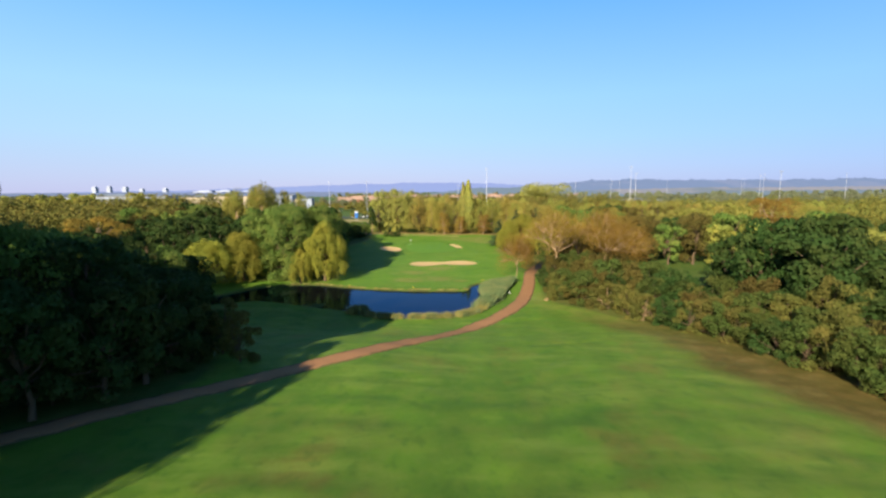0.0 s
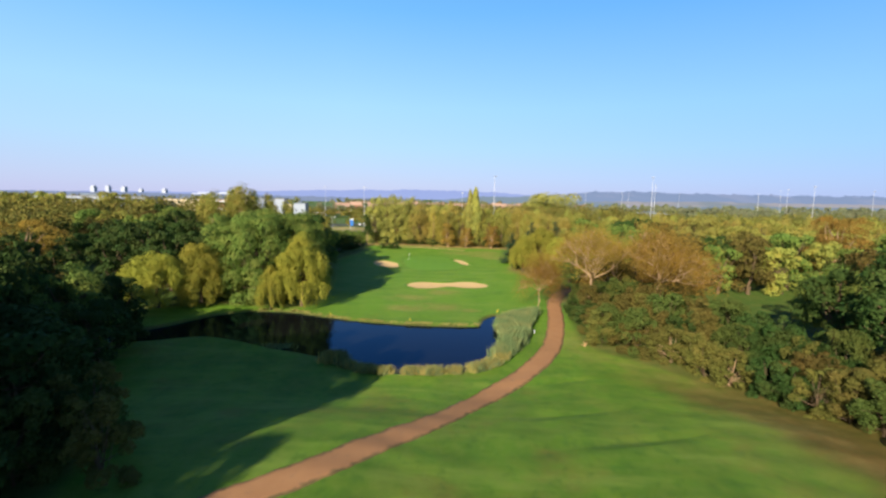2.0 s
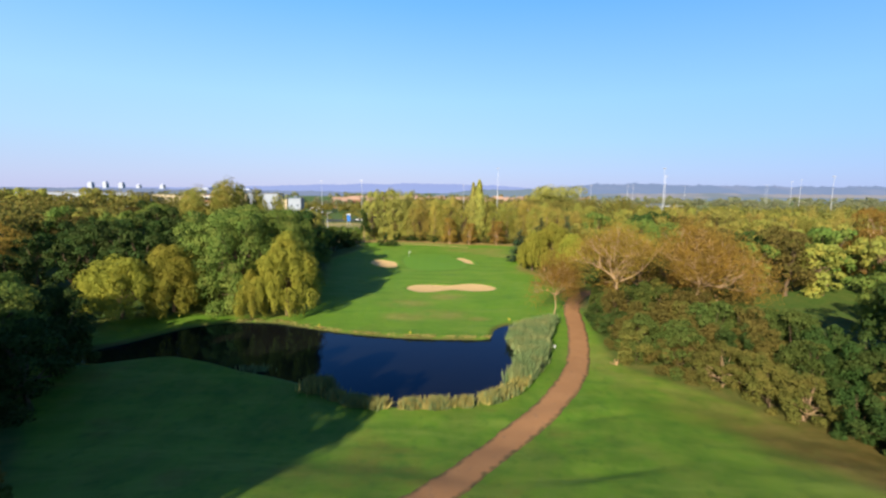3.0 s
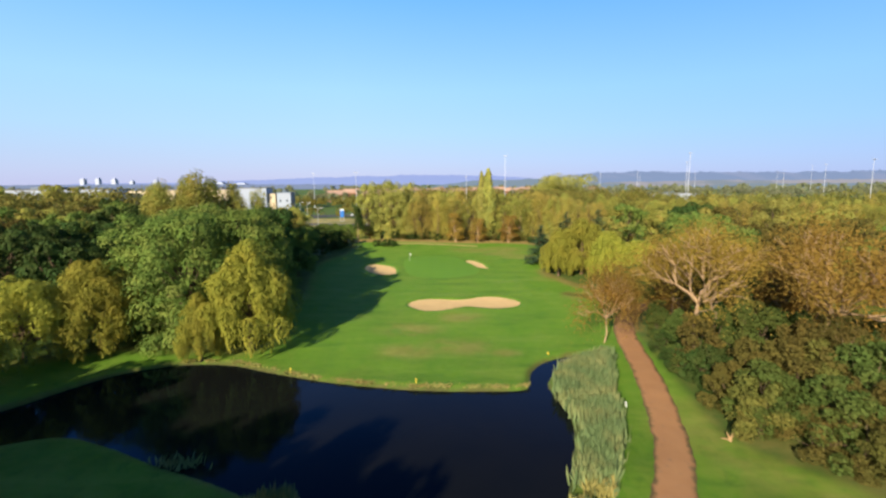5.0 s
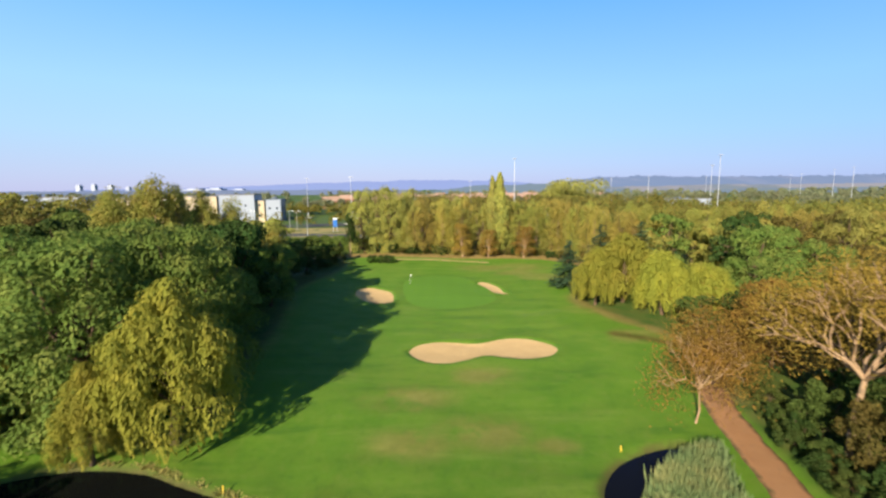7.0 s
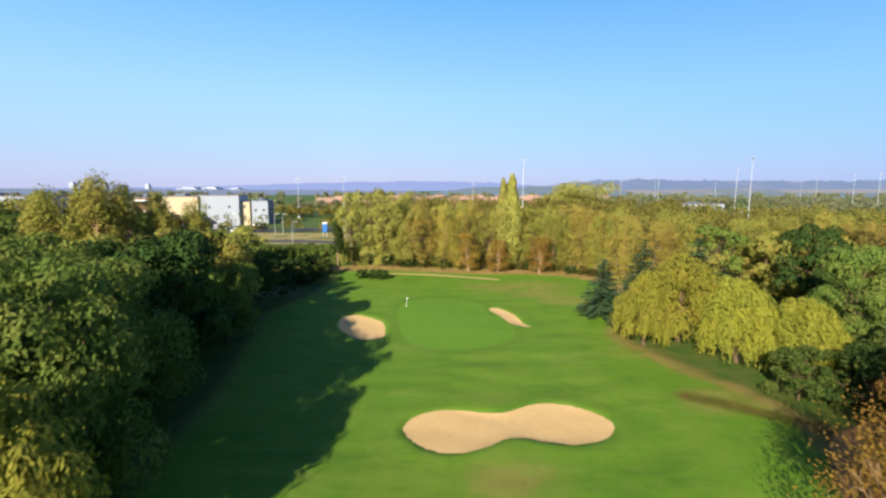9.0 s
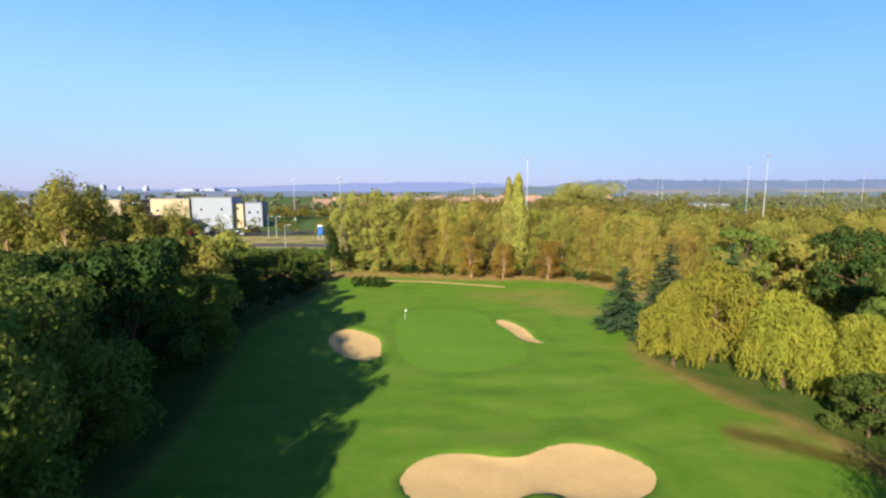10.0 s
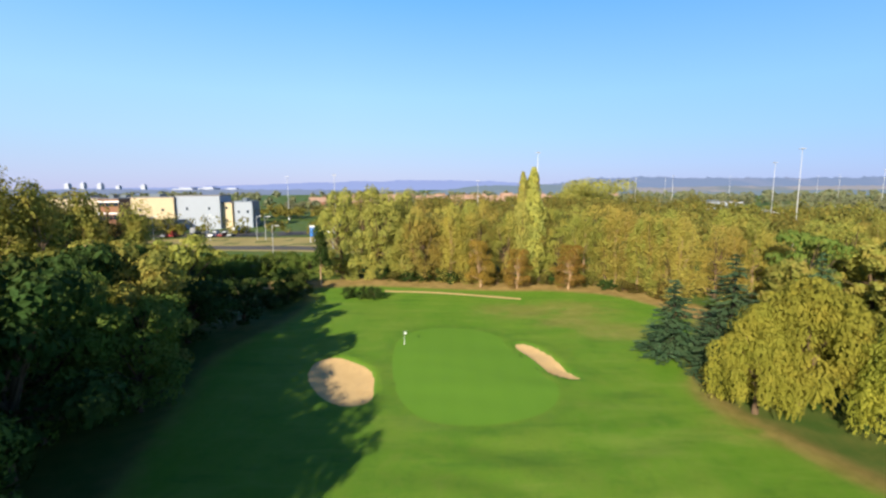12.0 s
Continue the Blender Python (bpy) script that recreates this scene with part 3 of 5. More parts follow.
def limbs_to(c, h, r0, share, fork=0.3, sides=6, bend=0.1):
    """Trunk and limbs that reach for the crown's lobes."""
    top = c[np.argsort(-c[:, 2])[:1]][0]
    pts = np.array([(0, 0, -0.4), (0.1, 0.0, h * 0.12), (top[0] * 0.2, top[1] * 0.2, h * fork), (top[0] * 0.5, top[1] * 0.5, h * 0.62), top])
    pts[1:4, :2] += rng.normal(size=(3, 2)) * r0 * 0.6
    out = [tube(pts, [r0 * 1.5, r0, r0 * 0.8, r0 * 0.45, r0 * 0.12], 8)]
    for q in c[rng.permutation(len(c))[: int(len(c) * share)]]:
        z0 = min(h * rng.uniform(fork * 0.8, fork + 0.22), q[2] * 0.9)
        s = np.array([pts[2][0] * 0.8, pts[2][1] * 0.8, z0])
        m1 = s + (q - s) * 0.35 + np.array([0, 0, -bend * r0]) + rng.normal(size=3) * r0 * 0.6
        m2 = s + (q - s) * 0.7 + np.array([0, 0, h * 0.015]) + rng.normal(size=3) * r0 * 0.6
        out.append(tube([s, m1, m2, q], [r0 * 0.5, r0 * 0.36, r0 * 0.22, r0 * 0.06], sides))
    return join(out)


def as_meshes(name, wood, wood_mat, leaves, leaf):
    return mesh_of(name + "_trunk", *wood, wood_mat, True), mesh_of(name + "_crown", *leaves, leaf)


def proto_broad(name, h, r, leaf, lobes=34, leaves=6500, size=0.85, low=0.2, bark=None, flat=1.0, fuzz=0.5):
    (p, n, a, L), c = crown_broad(h, r, lobes, leaves, size, low, flat, 0.0, (0.18, 0.33), fuzz)
    return as_meshes(name, limbs_to(c, h, 0.018 * h + 0.1, 0.5), bark or M_BARK, kites(p, n, a, L, L * 0.62), leaf), h, r


def proto_shrub(name, h, r, leaf, lobes=16, leaves=3800, size=0.42, bark=None):
    (p, n, a, L), c = crown_broad(h, r, lobes, leaves, size, 0.03, 1.2, 0.0, (0.13, 0.25), 0.9)
    p[:, 2] = np.maximum(p[:, 2], 0.1)
    return as_meshes(name, limbs_to(c, h, 0.012 * h + 0.03, 0.6, 0.1, 5), bark or M_BARK, kites(p, n, a, L, L * 0.6), leaf), h, r


def proto_willow(name, h, r, leaf, boughs=72, leaves=26000, peak=1.0, hang=(0.9, 2.1)):
    """A weeping crown: separate hanging cascades round a dome, ragged below, dark gaps between."""
    c, rad, drop = [], [], []
    for i in range(boughs):
        f = (i + 0.5) / boughs
        up = 1 - f * 0.97
        az = i * 2.39996 + rng.uniform(-0.35, 0.35)
        out = r * math.sqrt(max(0.0, 1 - up * up)) ** (1.0 / peak) * rng.uniform(0.60, 0.90)
        lr = r * rng.uniform(0.15, 0.27)
        top = h * (0.30 + 0.70 * up ** 0.75) * rng.uniform(0.84, 1.0)
        c.append((out * math.cos(az), out * math.sin(az), top - lr))
        rad.append(lr)
        drop.append(min(lr * rng.uniform(*hang), (top - lr) * 0.96))
    c, rad, drop = np.array(c), np.array(rad), np.array(drop)
    area = rad * (rad + drop)
    k = rng.choice(boughs, leaves, p=area / area.sum())
    s = rng.uniform(0, 1, leaves) ** 1.15 * (rad[k] + drop[k])
    cap = s < rad[k]
    az = rng.uniform(0, 6.283, leaves)
    fold = 1 + 0.16 * np.sin(az * 3 + k) + 0.12 * np.sin(az * 5 + 2 * k)
    low = np.clip((s - rad[k]) / drop[k], 0, 1)
    w = rad[k] * np.where(cap, np.sqrt(np.clip(1 - (1 - s / rad[k]) ** 2, 0.01, 1)), 1.0 - 0.6 * low) * fold * rng.uniform(0.72, 1.06, leaves)
    ragged = 0.25 * drop[k] * np.sin(az * 4 + 3 * k) * low
    p = np.column_stack([c[k, 0] + w * np.cos(az), c[k, 1] + w * np.sin(az), c[k, 2] + rad[k] - s - ragged])
    p[:, 2] = np.maximum(p[:, 2], 0.35 + rng.uniform(0, 0.8, leaves))
    n = np.column_stack([np.cos(az), np.sin(az), np.where(cap, 1.3 * (1 - s / rad[k]), 0.12)]) + ball(leaves) * 0.48
    L = rng.uniform(0.26, 0.52, leaves)
    ax = ball(leaves) * 0.35 + np.array([0, 0, -1.0])
    return as_meshes(name, limbs_to(c, h, 0.016 * h + 0.1, 0.25, 0.22), M_BARK, kites(p, n, ax, L * 1.25, L * 0.42), leaf), h, r


def proto_poplar(name, h, r, leaf, leaves=4200):
    z = rng.uniform(0.06, 1.0, leaves)
    w = r * np.clip(np.minimum((z / 0.3) ** 0.6, ((1.02 - z) / 0.5) ** 0.65), 0, 1)
    a = rng.uniform(0, 2 * np.pi, leaves)
    lump = 1 + 0.28 * np.sin(z * 23 + a * 3) * np.sin(a * 2 + z * 9)
    rr = w * lump * np.sqrt(rng.uniform(0.35, 1.0, leaves))
    p = np.column_stack([rr * np.cos(a), rr * np.sin(a), z * h])
    n = np.column_stack([np.cos(a), np.sin(a), 0.3 * np.ones(leaves)]) + ball(leaves) * 0.7
    L = rng.uniform(0.5, 1.1, leaves)
    wood = join([tube([(0, 0, -0.4), (0, 0, h * 0.3), (0.1, 0, h * 0.65), (0, 0, h * 0.97)], [0.5, 0.36, 0.2, 0.04], 8)] +
                [tube([(0, 0, h * q), (r * 0.4 * math.cos(b), r * 0.4 * math.sin(b), h * (q + 0.1)), (r * 0.6 * math.cos(b), r * 0.6 * math.sin(b), h * (q + 0.22))], [0.16, 0.1, 0.03], 5)
                 for q, b in zip(np.linspace(0.08, 0.7, 14), rng.uniform(0, 6.28, 14))])
    return as_meshes(name, wood, M_BARK, kites(p, n, ball(leaves) * 0.5 + np.array([0, 0, 1.0]), L, L * 0.5), leaf), h, r


def proto_slender(name, h, r, leaf, leaves=3000, low=0.12, size=0.56):
    """A narrow wood-edge tree with an upright, tufted crown and a pale stem."""
    c, rad = [], []
    for i in range(20):
        z = low + (0.93 - low) * (i + rng.uniform(0, 1)) / 20
        w = r * (0.75 if z < 0.5 else 0.75 * (1.12 - z) / 0.62) * rng.uniform(0.3, 0.9)
        b = rng.uniform(0, 6.28)
        c.append((w * math.cos(b), w * math.sin(b), z * h)), rad.append(r * rng.uniform(0.26, 0.46))
    c, rad = np.array(c), np.array(rad)
    pick = rng.integers(0, 20, leaves)
    d = ball(leaves)
    p = c[pick] + d * (rad[pick] * rng.uniform(0.6, 1.1, leaves))[:, None] * np.array([1, 1, 1.6])
    p[:, 2] = np.maximum(p[:, 2], 0.3)
    L = size * rng.uniform(0.6, 1.3, leaves)
    return as_meshes(name, limbs_to(c, h, 0.011 * h + 0.04, 0.6, 0.35, 5), M_PALE, kites(p, d + ball(leaves) * 0.6, ball(leaves) + np.array([0, 0, 0.6]), L, L * 0.55), leaf), h, r


def proto_fir(name, h, r, leaf):
    """A spruce: tiers of drooping boughs, tips turned up."""
    pieces, wood = [], [tube([(0, 0, -0.3), (0, 0, h * 0.5), (0, 0, h)], [0.28, 0.16, 0.02], 7)]
    for z in np.linspace(0.05, 0.97, 26):
        R = r * (1 - z) ** 0.85 + 0.25
        for b in rng.uniform(0, 6.28, int(6 + 9 * (1 - z))):
            L = R * rng.uniform(0.75, 1.12)
            end = np.array([L * math.cos(b), L * math.sin(b), z * h - 0.22 * L])
            st = np.array([0, 0, z * h + 0.1 * L])
            wood.append(tube([st, (st + end) / 2 + np.array([0, 0, -0.05 * L]), end], [0.05, 0.035, 0.01], 4))
            k = max(4, int(L * 5.5))
            f = rng.uniform(0.12, 1.0, k)[:, None]
            q = st * (1 - f) + end * f + rng.normal(size=(k, 3)) * np.array([0.16, 0.16, 0.06]) * (0.5 + f)
            ax = (end - st)[None, :] / L + ball(k) * 0.5
            pieces.append(kites(q, np.array([0, 0, 1.0]) + ball(k) * 0.4, ax, rng.uniform(0.5, 1.0, k), rng.uniform(0.22, 0.4, k)))
    return as_meshes(name, join(wood), M_FIRBARK, join(pieces), leaf), h, r


def proto_bare(name, h, r, leaf, leaves=4200, fork=0.2, limb=0.2, girth=0.0145):
    """A thinning autumn tree: pale spreading limbs show through small rusty leaves."""
    wood, tips = [], []

    def grow(p, d, length, rad, level):
        q = p + d * length
        m = (p + q) / 2 + rng.normal(size=3) * length * 0.06
        wood.append(tube([p, m, q], [rad, rad * 0.82, rad * 0.62], 7 if level < 2 else 4))
        if level >= 3:
            tips.append(q)
        elif level == 2 and rng.random() < 0.6:
            tips.append(q - np.array([0.0, 0.0, 0.06 * h]))
            tips.append(q - np.array([0.0, 0.0, 0.15 * h]))
        if level >= 4:
            tips.append(m)
            return
        for i in range(3 if level else 10):
            side = ball(1)[0]
            side -= d * (side @ d)
            side /= np.linalg.norm(side) + 1e-6
            nd = d * rng.uniform(0.7, 1.1) + side * (rng.uniform(0.3, 0.8) if level else (0.3, 0.6, 0.9, 1.3, 1.8, 2.4, 1.6, 0.8, 1.1, 2.0)[i])
            nd[2] += 0.2
            nd /= np.linalg.norm(nd)
            grow(q, nd, length * rng.uniform(0.62, 0.84) if level else h * limb * rng.uniform(0.8, 1.15), rad * (0.66 if level else 0.52), level + 1)

    grow(np.array([0, 0, -0.3]), np.array([0.05, 0.02, 1.0]), h * fork, girth * h, 0)
    t = np.array(tips)
    s = np.array([r / max(1, np.percentile(np.abs(t[:, :2]), 96)), r / max(1, np.percentile(np.abs(t[:, :2]), 96)), 0.97 * h / t[:, 2].max()])
    v, q = join(wood)
    pick = rng.integers(0, len(t), leaves)
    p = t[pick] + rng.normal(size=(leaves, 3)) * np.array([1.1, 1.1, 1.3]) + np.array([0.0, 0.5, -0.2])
    L = rng.uniform(0.14, 0.30, leaves)
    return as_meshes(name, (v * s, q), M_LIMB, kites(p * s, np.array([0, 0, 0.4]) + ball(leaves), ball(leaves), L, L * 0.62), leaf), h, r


KINDS = {
    "oak_in_wood": [proto_broad("oakw", 15, 6.5, M_OAK, 28, 2300, 0.8)],
    "olive_in_wood": [proto_broad("olivew_a", 14, 6, M_OLIVE, 28, 2300, 0.76, 0.1), proto_broad("olivew_b", 14, 6, M_OLIVE, 26, 2300, 0.76, 0.1)],
    "rust_in_wood": [proto_broad("rustw", 14, 6, M_BROWN, 32, 2900, 0.62, 0.06)],
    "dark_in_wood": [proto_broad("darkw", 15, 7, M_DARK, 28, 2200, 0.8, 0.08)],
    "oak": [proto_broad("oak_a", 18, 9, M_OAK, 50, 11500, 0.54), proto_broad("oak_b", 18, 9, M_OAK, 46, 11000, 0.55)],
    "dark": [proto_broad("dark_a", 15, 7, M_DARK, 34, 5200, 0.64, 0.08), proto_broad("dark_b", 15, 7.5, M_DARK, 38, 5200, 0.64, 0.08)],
    "olive": [proto_broad("olive_a", 14, 6, M_OLIVE, 34, 5600, 0.52, 0.1), proto_broad("olive_b", 14, 6.5, M_OLIVE, 38, 5600, 0.52, 0.12)],
    "rust": [proto_broad("rust_a", 14, 6, M_RUST, 44, 11000, 0.28, 0.08, M_PALE, 1.0, 0.8), proto_broad("rust_b", 13, 6.5, M_BROWN, 44, 11000, 0.28, 0.08, M_PALE, 1.0, 0.8)],
    "willow": [proto_willow("willow_a", 15, 8, M_WILLOW), proto_willow("willow_b", 15, 8, M_WILLOW), proto_willow("willow_c", 16, 6.6, M_WILLOW, 60, 26000, 0.62, (1.0, 2.5)), proto_willow("willow_d", 15, 7, M_WILLOW, 76, 28000, 0.9, (1.2, 3.2))],
    "full_oak": [proto_broad("oak_c", 18, 9, M_OAK, 84, 19000, 0.46, 0.05), proto_broad("oak_d", 18, 9, M_OAK, 80, 19000, 0.46, 0.06)],
    "young_rust": [proto_bare("bare_c", 11, 4, M_RUST, 14000, 0.3, 0.2, 0.0125)],
    "poplar": [proto_poplar("poplar_a", 25, 2.5, M_YELLOW)],
    "greenpoplar": [proto_slender("poplar_b", 23, 5.2, M_OLIVE, 6500, 0.08, 0.6), proto_slender("poplar_c", 22, 5.2, M_OLIVE, 6500, 0.08, 0.6)],
    "slender": [proto_slender("slender_a", 17, 4.2, M_BELT, 4800, 0.02, 0.38), proto_slender("slender_b", 17, 4.6, M_BELT, 4800, 0.02, 0.38), proto_slender("slender_c", 17, 4.4, M_OLIVE, 4800, 0.02, 0.38)]
    + [proto_broad(n, 16, 5, m, q, 4800, 0.37, 0.02, None, 1.5, 0.7) for n, m, q in (("belt_a", M_BELT, 50), ("belt_b", M_OLIVE, 46), ("belt_c", M_OLIVE, 48), ("belt_d", M_BELT, 46))],
    "lime": [proto_broad("lime_a", 16, 5.5, M_YELLOW, 64, 9500, 0.42, 0.02, None, 1.4)],
    "fir": [proto_fir("fir_a", 14, 4.2, M_FIR)],
    "bare": [proto_bare("bare_a", 18.6, 9.6, M_RUST, 26000, 0.56, 0.25, 0.020), proto_bare("bare_b", 17, 7.4, M_RUST, 22000, 0.6, 0.25, 0.018)],
    "young": [proto_slender("young_a", 12.5, 2.6, M_DARK, 1500, 0.38, 0.6)],
    "shrub": [proto_shrub("shrub_a", 6, 3.4, M_HEDGE, 34, 5400, 0.27), proto_shrub("shrub_b", 6, 3.4, M_HEDGE, 40, 5400, 0.27), proto_shrub("shrub_d", 6, 3.4, M_BROWN, 36, 5400, 0.27), proto_shrub("shrub_c", 6, 3.4, M_HEDGE, 36, 5400, 0.27, M_PALE)],
    "darkshrub": [proto_shrub("dshrub_a", 6, 3.6, M_DARK, 36, 4600, 0.32), proto_shrub("dshrub_b", 6, 3.6, M_BUSH, 34, 5000, 0.29)],
    "greenshrub": [proto_shrub("gshrub_a", 6, 3.6, M_OAK, 36, 4200, 0.32)],
    "paleshrub": [proto_shrub("pshrub_a", 8, 3.4, M_HEDGE, 30, 4200, 0.34)],
}
WORDS = {
    "oak": ("broadleaf_tree", "tall green broadleaf tree with a full lobed crown", "tree"),
    "dark": ("shade_tree", "dark green broadleaf tree, the wood's shade partly in its leaf colour", "tree"),
    "olive": ("wood_tree", "olive-green woodland tree turning in autumn", "tree"),
    "rust": ("autumn_tree", "rust-brown autumn tree with thinning leaves", "tree"),
    "willow": ("weeping_willow", "yellow-green weeping willow with hanging curtains", "tree"),
    "poplar": ("lombardy_poplar", "tall narrow yellow-green Lombardy poplar", "tree"),
    "greenpoplar": ("grey_poplar", "tall upright grey-green poplar in a group", "tree"),
    "slender": ("belt_tree", "slender pale-stemmed tree of the autumn tree belt", "tree"),
    "lime": ("lime_tree", "yellow-green lime tree among darker trees", "tree"),
    "fir": ("spruce", "dark blue-green spruce with drooping boughs", "tree"),
    "young_rust": ("autumn_sapling", "small rust-leaved autumn tree beside the path", "tree"),
    "bare": ("spreading_tree", "spreading autumn tree with pale bare limbs", "tree"),
    "young": ("young_tree", "slim young tree with a bare pale stem", "tree"),
    "shrub": ("hedgerow_shrub", "dense olive and brown hedgerow shrub", "shrub"),
    "darkshrub": ("dark_shrub", "low dark green shrub at the wood's edge", "shrub"),
    "greenshrub": ("hedge_shrub", "bright green shrub of the boundary hedge", "shrub"),
    "paleshrub": ("pale_shrub", "upright olive shrub at the wood's edge beside the path", "shrub"),
}
WORDS["full_oak"] = WORDS["oak"]
for k in ("oak", "olive", "rust", "dark"):
    WORDS[k + "_in_wood"] = WORDS[k]
PLANTED = []


def plant(kind, x, y, h, r=None, variant=None, group=""):
    protos = KINDS[kind]
    (trunk, crown), ph, pr = protos[int(rng.integers(len(protos))) if variant is None else variant]
    name, words, cat = WORDS[kind]
    e = new(name)
    s = (r / pr) if r else h / ph
    e.matrix_basis = Matrix.LocRotScale((x, y, ground_z(x, y)), Euler((0, 0, float(rng.uniform(0, 6.28)))), (s, s, h / ph))
    tagged(e, words, cat, group)
    child("trunk", trunk, e)
    child("crown", crown, e)
    PLANTED.append((x, y, (r or pr * s)))
    return e


def row(kind, line, gap, h, r, jitter=1.0, group=""):
    """A row of plants along a line."""
    line = np.asarray(line, float)
    seg = np.r_[0, np.cumsum(np.linalg.norm(np.diff(line, axis=0), axis=1))]
    for s in np.arange(gap / 2, seg[-1], gap):
        x, y = np.interp(s, seg, line[:, 0]) + rng.normal() * jitter, np.interp(s, seg, line[:, 1]) + rng.normal() * jitter
        plant(kind if isinstance(kind, str) else kind[int(rng.integers(len(kind)))], x, y, rng.uniform(*h), rng.uniform(*r), None, group)


# beside the pond
plant("willow", -60.4, 118.4, 12.4, 7.6, 0, "willows by the pond")
plant("willow", -54.2, 124.2, 13.8, 7.2, 1, "willows by the pond")
plant("willow", -31.8, 123, 16.4, 6.7, 2, "willows by the pond")
plant("willow", -37.4, 119.8, 9.6, 3.4, 2, "willows by the pond")
plant("full_oak", -42.2, 126.2, 20.4, 8.2, 0)
plant("full_oak", -35, 132, 20.4, 6.8, 1)
plant("full_oak", -37.8, 136.5, 18.6, 6, 0)
plant("full_oak", -50, 133, 19.8, 9.2, 1)
plant("full_oak", -40.5, 146, 18.2, 8, 0)
plant("full_oak", -54, 150, 18.5, 9, 1)
# along the shaded side of the green
plant("oak", -50, 152.5, 20, 8, 1)
plant("oak", -44.5, 164, 16.4, 6.6, 0)
plant("dark", -47, 179, 17.5, 7)
plant("dark", -41.5, 157.5, 18.6, 7.4)
plant("full_oak", -47.5, 141, 20.4, 7.5, 0)
plant("dark", -48, 160, 18.5, 7.5)
plant("dark", -49.5, 174, 17.5, 7.5)
plant("oak", -39.5, 170, 13, 5.4, 1)
plant("olive", -43.6, 176.5, 16.8, 6.6)
plant("olive", -55, 166, 17, 8)
plant("olive", -58, 193, 15.5, 9.5)
plant("dark", -45, 190, 10, 6.6)
plant("dark", -41, 200, 7.8, 5.6)
row("darkshrub", [(-39, 207), (-37, 216), (-42, 226)], 4.2, (4, 5), (3.2, 4.0), 0.8, "dark shrubs")
row("darkshrub", [(-28, 215.3), (-20, 214.3)], 2.9, (2.4, 3.0), (1.9, 2.3), 0.2, "low bushes by the green")
row("greenshrub", [(-84, 246), (-60, 247), (-44, 247), (-32, 243)], 3.6, (3.6, 4.8), (2.8, 3.6), 1.2, "boundary hedge")
row("greenshrub", [(-70, 233), (-55, 234), (-42, 234)], 3.4, (3.4, 4.6), (2.6, 3.4), 1.0, "boundary hedge")
plant("young", -34.3, 224.5, 13, 2.6)
row("greenshrub", [(-95, 238), (-70, 240), (-40, 241), (-30, 236)], 4.5, (4, 5.2), (3, 3.8), 1.4, "boundary hedge")
for x, y, h in ((-76, 195, 24.5), (-80, 198, 23.5), (-72, 199, 23), (-86, 194, 22), (-68, 203, 21.5), (-92, 199, 21), (-63, 208, 19)):
    plant("greenpoplar", x, y, h, h * 0.24, None, "upright poplars")
# near wood on the shaded side
plant("paleshrub", -25.2, 55, 7.0, 2.7)
plant("paleshrub", -29.5, 59.5, 8.0, 3.4)
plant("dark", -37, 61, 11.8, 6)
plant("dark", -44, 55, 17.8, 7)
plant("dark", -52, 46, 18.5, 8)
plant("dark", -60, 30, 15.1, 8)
# Trees out of view, added and sized to throw shade over wood and grass.
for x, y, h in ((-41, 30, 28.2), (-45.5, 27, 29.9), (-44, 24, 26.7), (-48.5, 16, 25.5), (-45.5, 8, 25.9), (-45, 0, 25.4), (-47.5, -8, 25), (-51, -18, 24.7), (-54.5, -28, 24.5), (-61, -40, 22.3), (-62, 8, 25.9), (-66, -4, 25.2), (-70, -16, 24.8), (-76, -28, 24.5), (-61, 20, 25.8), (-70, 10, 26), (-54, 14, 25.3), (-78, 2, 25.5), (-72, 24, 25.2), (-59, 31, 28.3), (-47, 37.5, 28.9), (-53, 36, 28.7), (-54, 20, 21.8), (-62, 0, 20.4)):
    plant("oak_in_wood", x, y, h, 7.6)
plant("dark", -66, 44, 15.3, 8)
# More unseen trees, added to close gaps in that shade.
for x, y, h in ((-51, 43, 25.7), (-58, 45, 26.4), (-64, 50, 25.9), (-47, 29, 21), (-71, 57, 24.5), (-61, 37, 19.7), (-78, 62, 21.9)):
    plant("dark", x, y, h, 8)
# Tall unseen trees, added to shade the wood farther on.
for x, y, h in ((-100, 88, 25), (-108, 96, 25), (-98, 76, 25), (-112, 104, 25), (-120, 112, 24), (-92, 80, 24), (-127, 119, 24), (-105, 68, 25), (-134, 126, 24)):
    plant("dark_in_wood", x, y, h, 8.5, None, "wood")
plant("dark", -72, 52, 16, 8)
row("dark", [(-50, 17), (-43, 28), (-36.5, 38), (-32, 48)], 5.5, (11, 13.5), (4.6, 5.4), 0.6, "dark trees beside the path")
plant("olive", -84, 74, 16.9, 8)
plant("dark", -66, 92, 15.5, 5.5)
plant("dark", -60, 94, 11, 5)
plant("dark", -51, 93.5, 12, 4.6)
plant("dark", -55.5, 96, 12, 4.6)
plant("dark", -60.5, 84, 17.5, 5.6)
plant("dark", -50, 66, 15.3, 7)
plant("oak", -48, 50.5, 18.9, 7)
plant("oak", -56, 52, 19, 8)
plant("oak", -57, 65, 18.2, 7.5)
plant("dark", -41, 65, 12.2, 6)
plant("dark", -62, 58, 17.6, 8)
plant("oak", -54, 88, 14.8, 5.6)
plant("dark", -47, 84, 10.2, 5)
plant("dark", -60, 76, 18, 7)
plant("dark", -70, 66, 17.3, 8)
plant("rust", -97, 129, 17.5, 9)
plant("rust", -78, 98, 10, 6)
plant("dark", -72, 86, 18, 6.5)
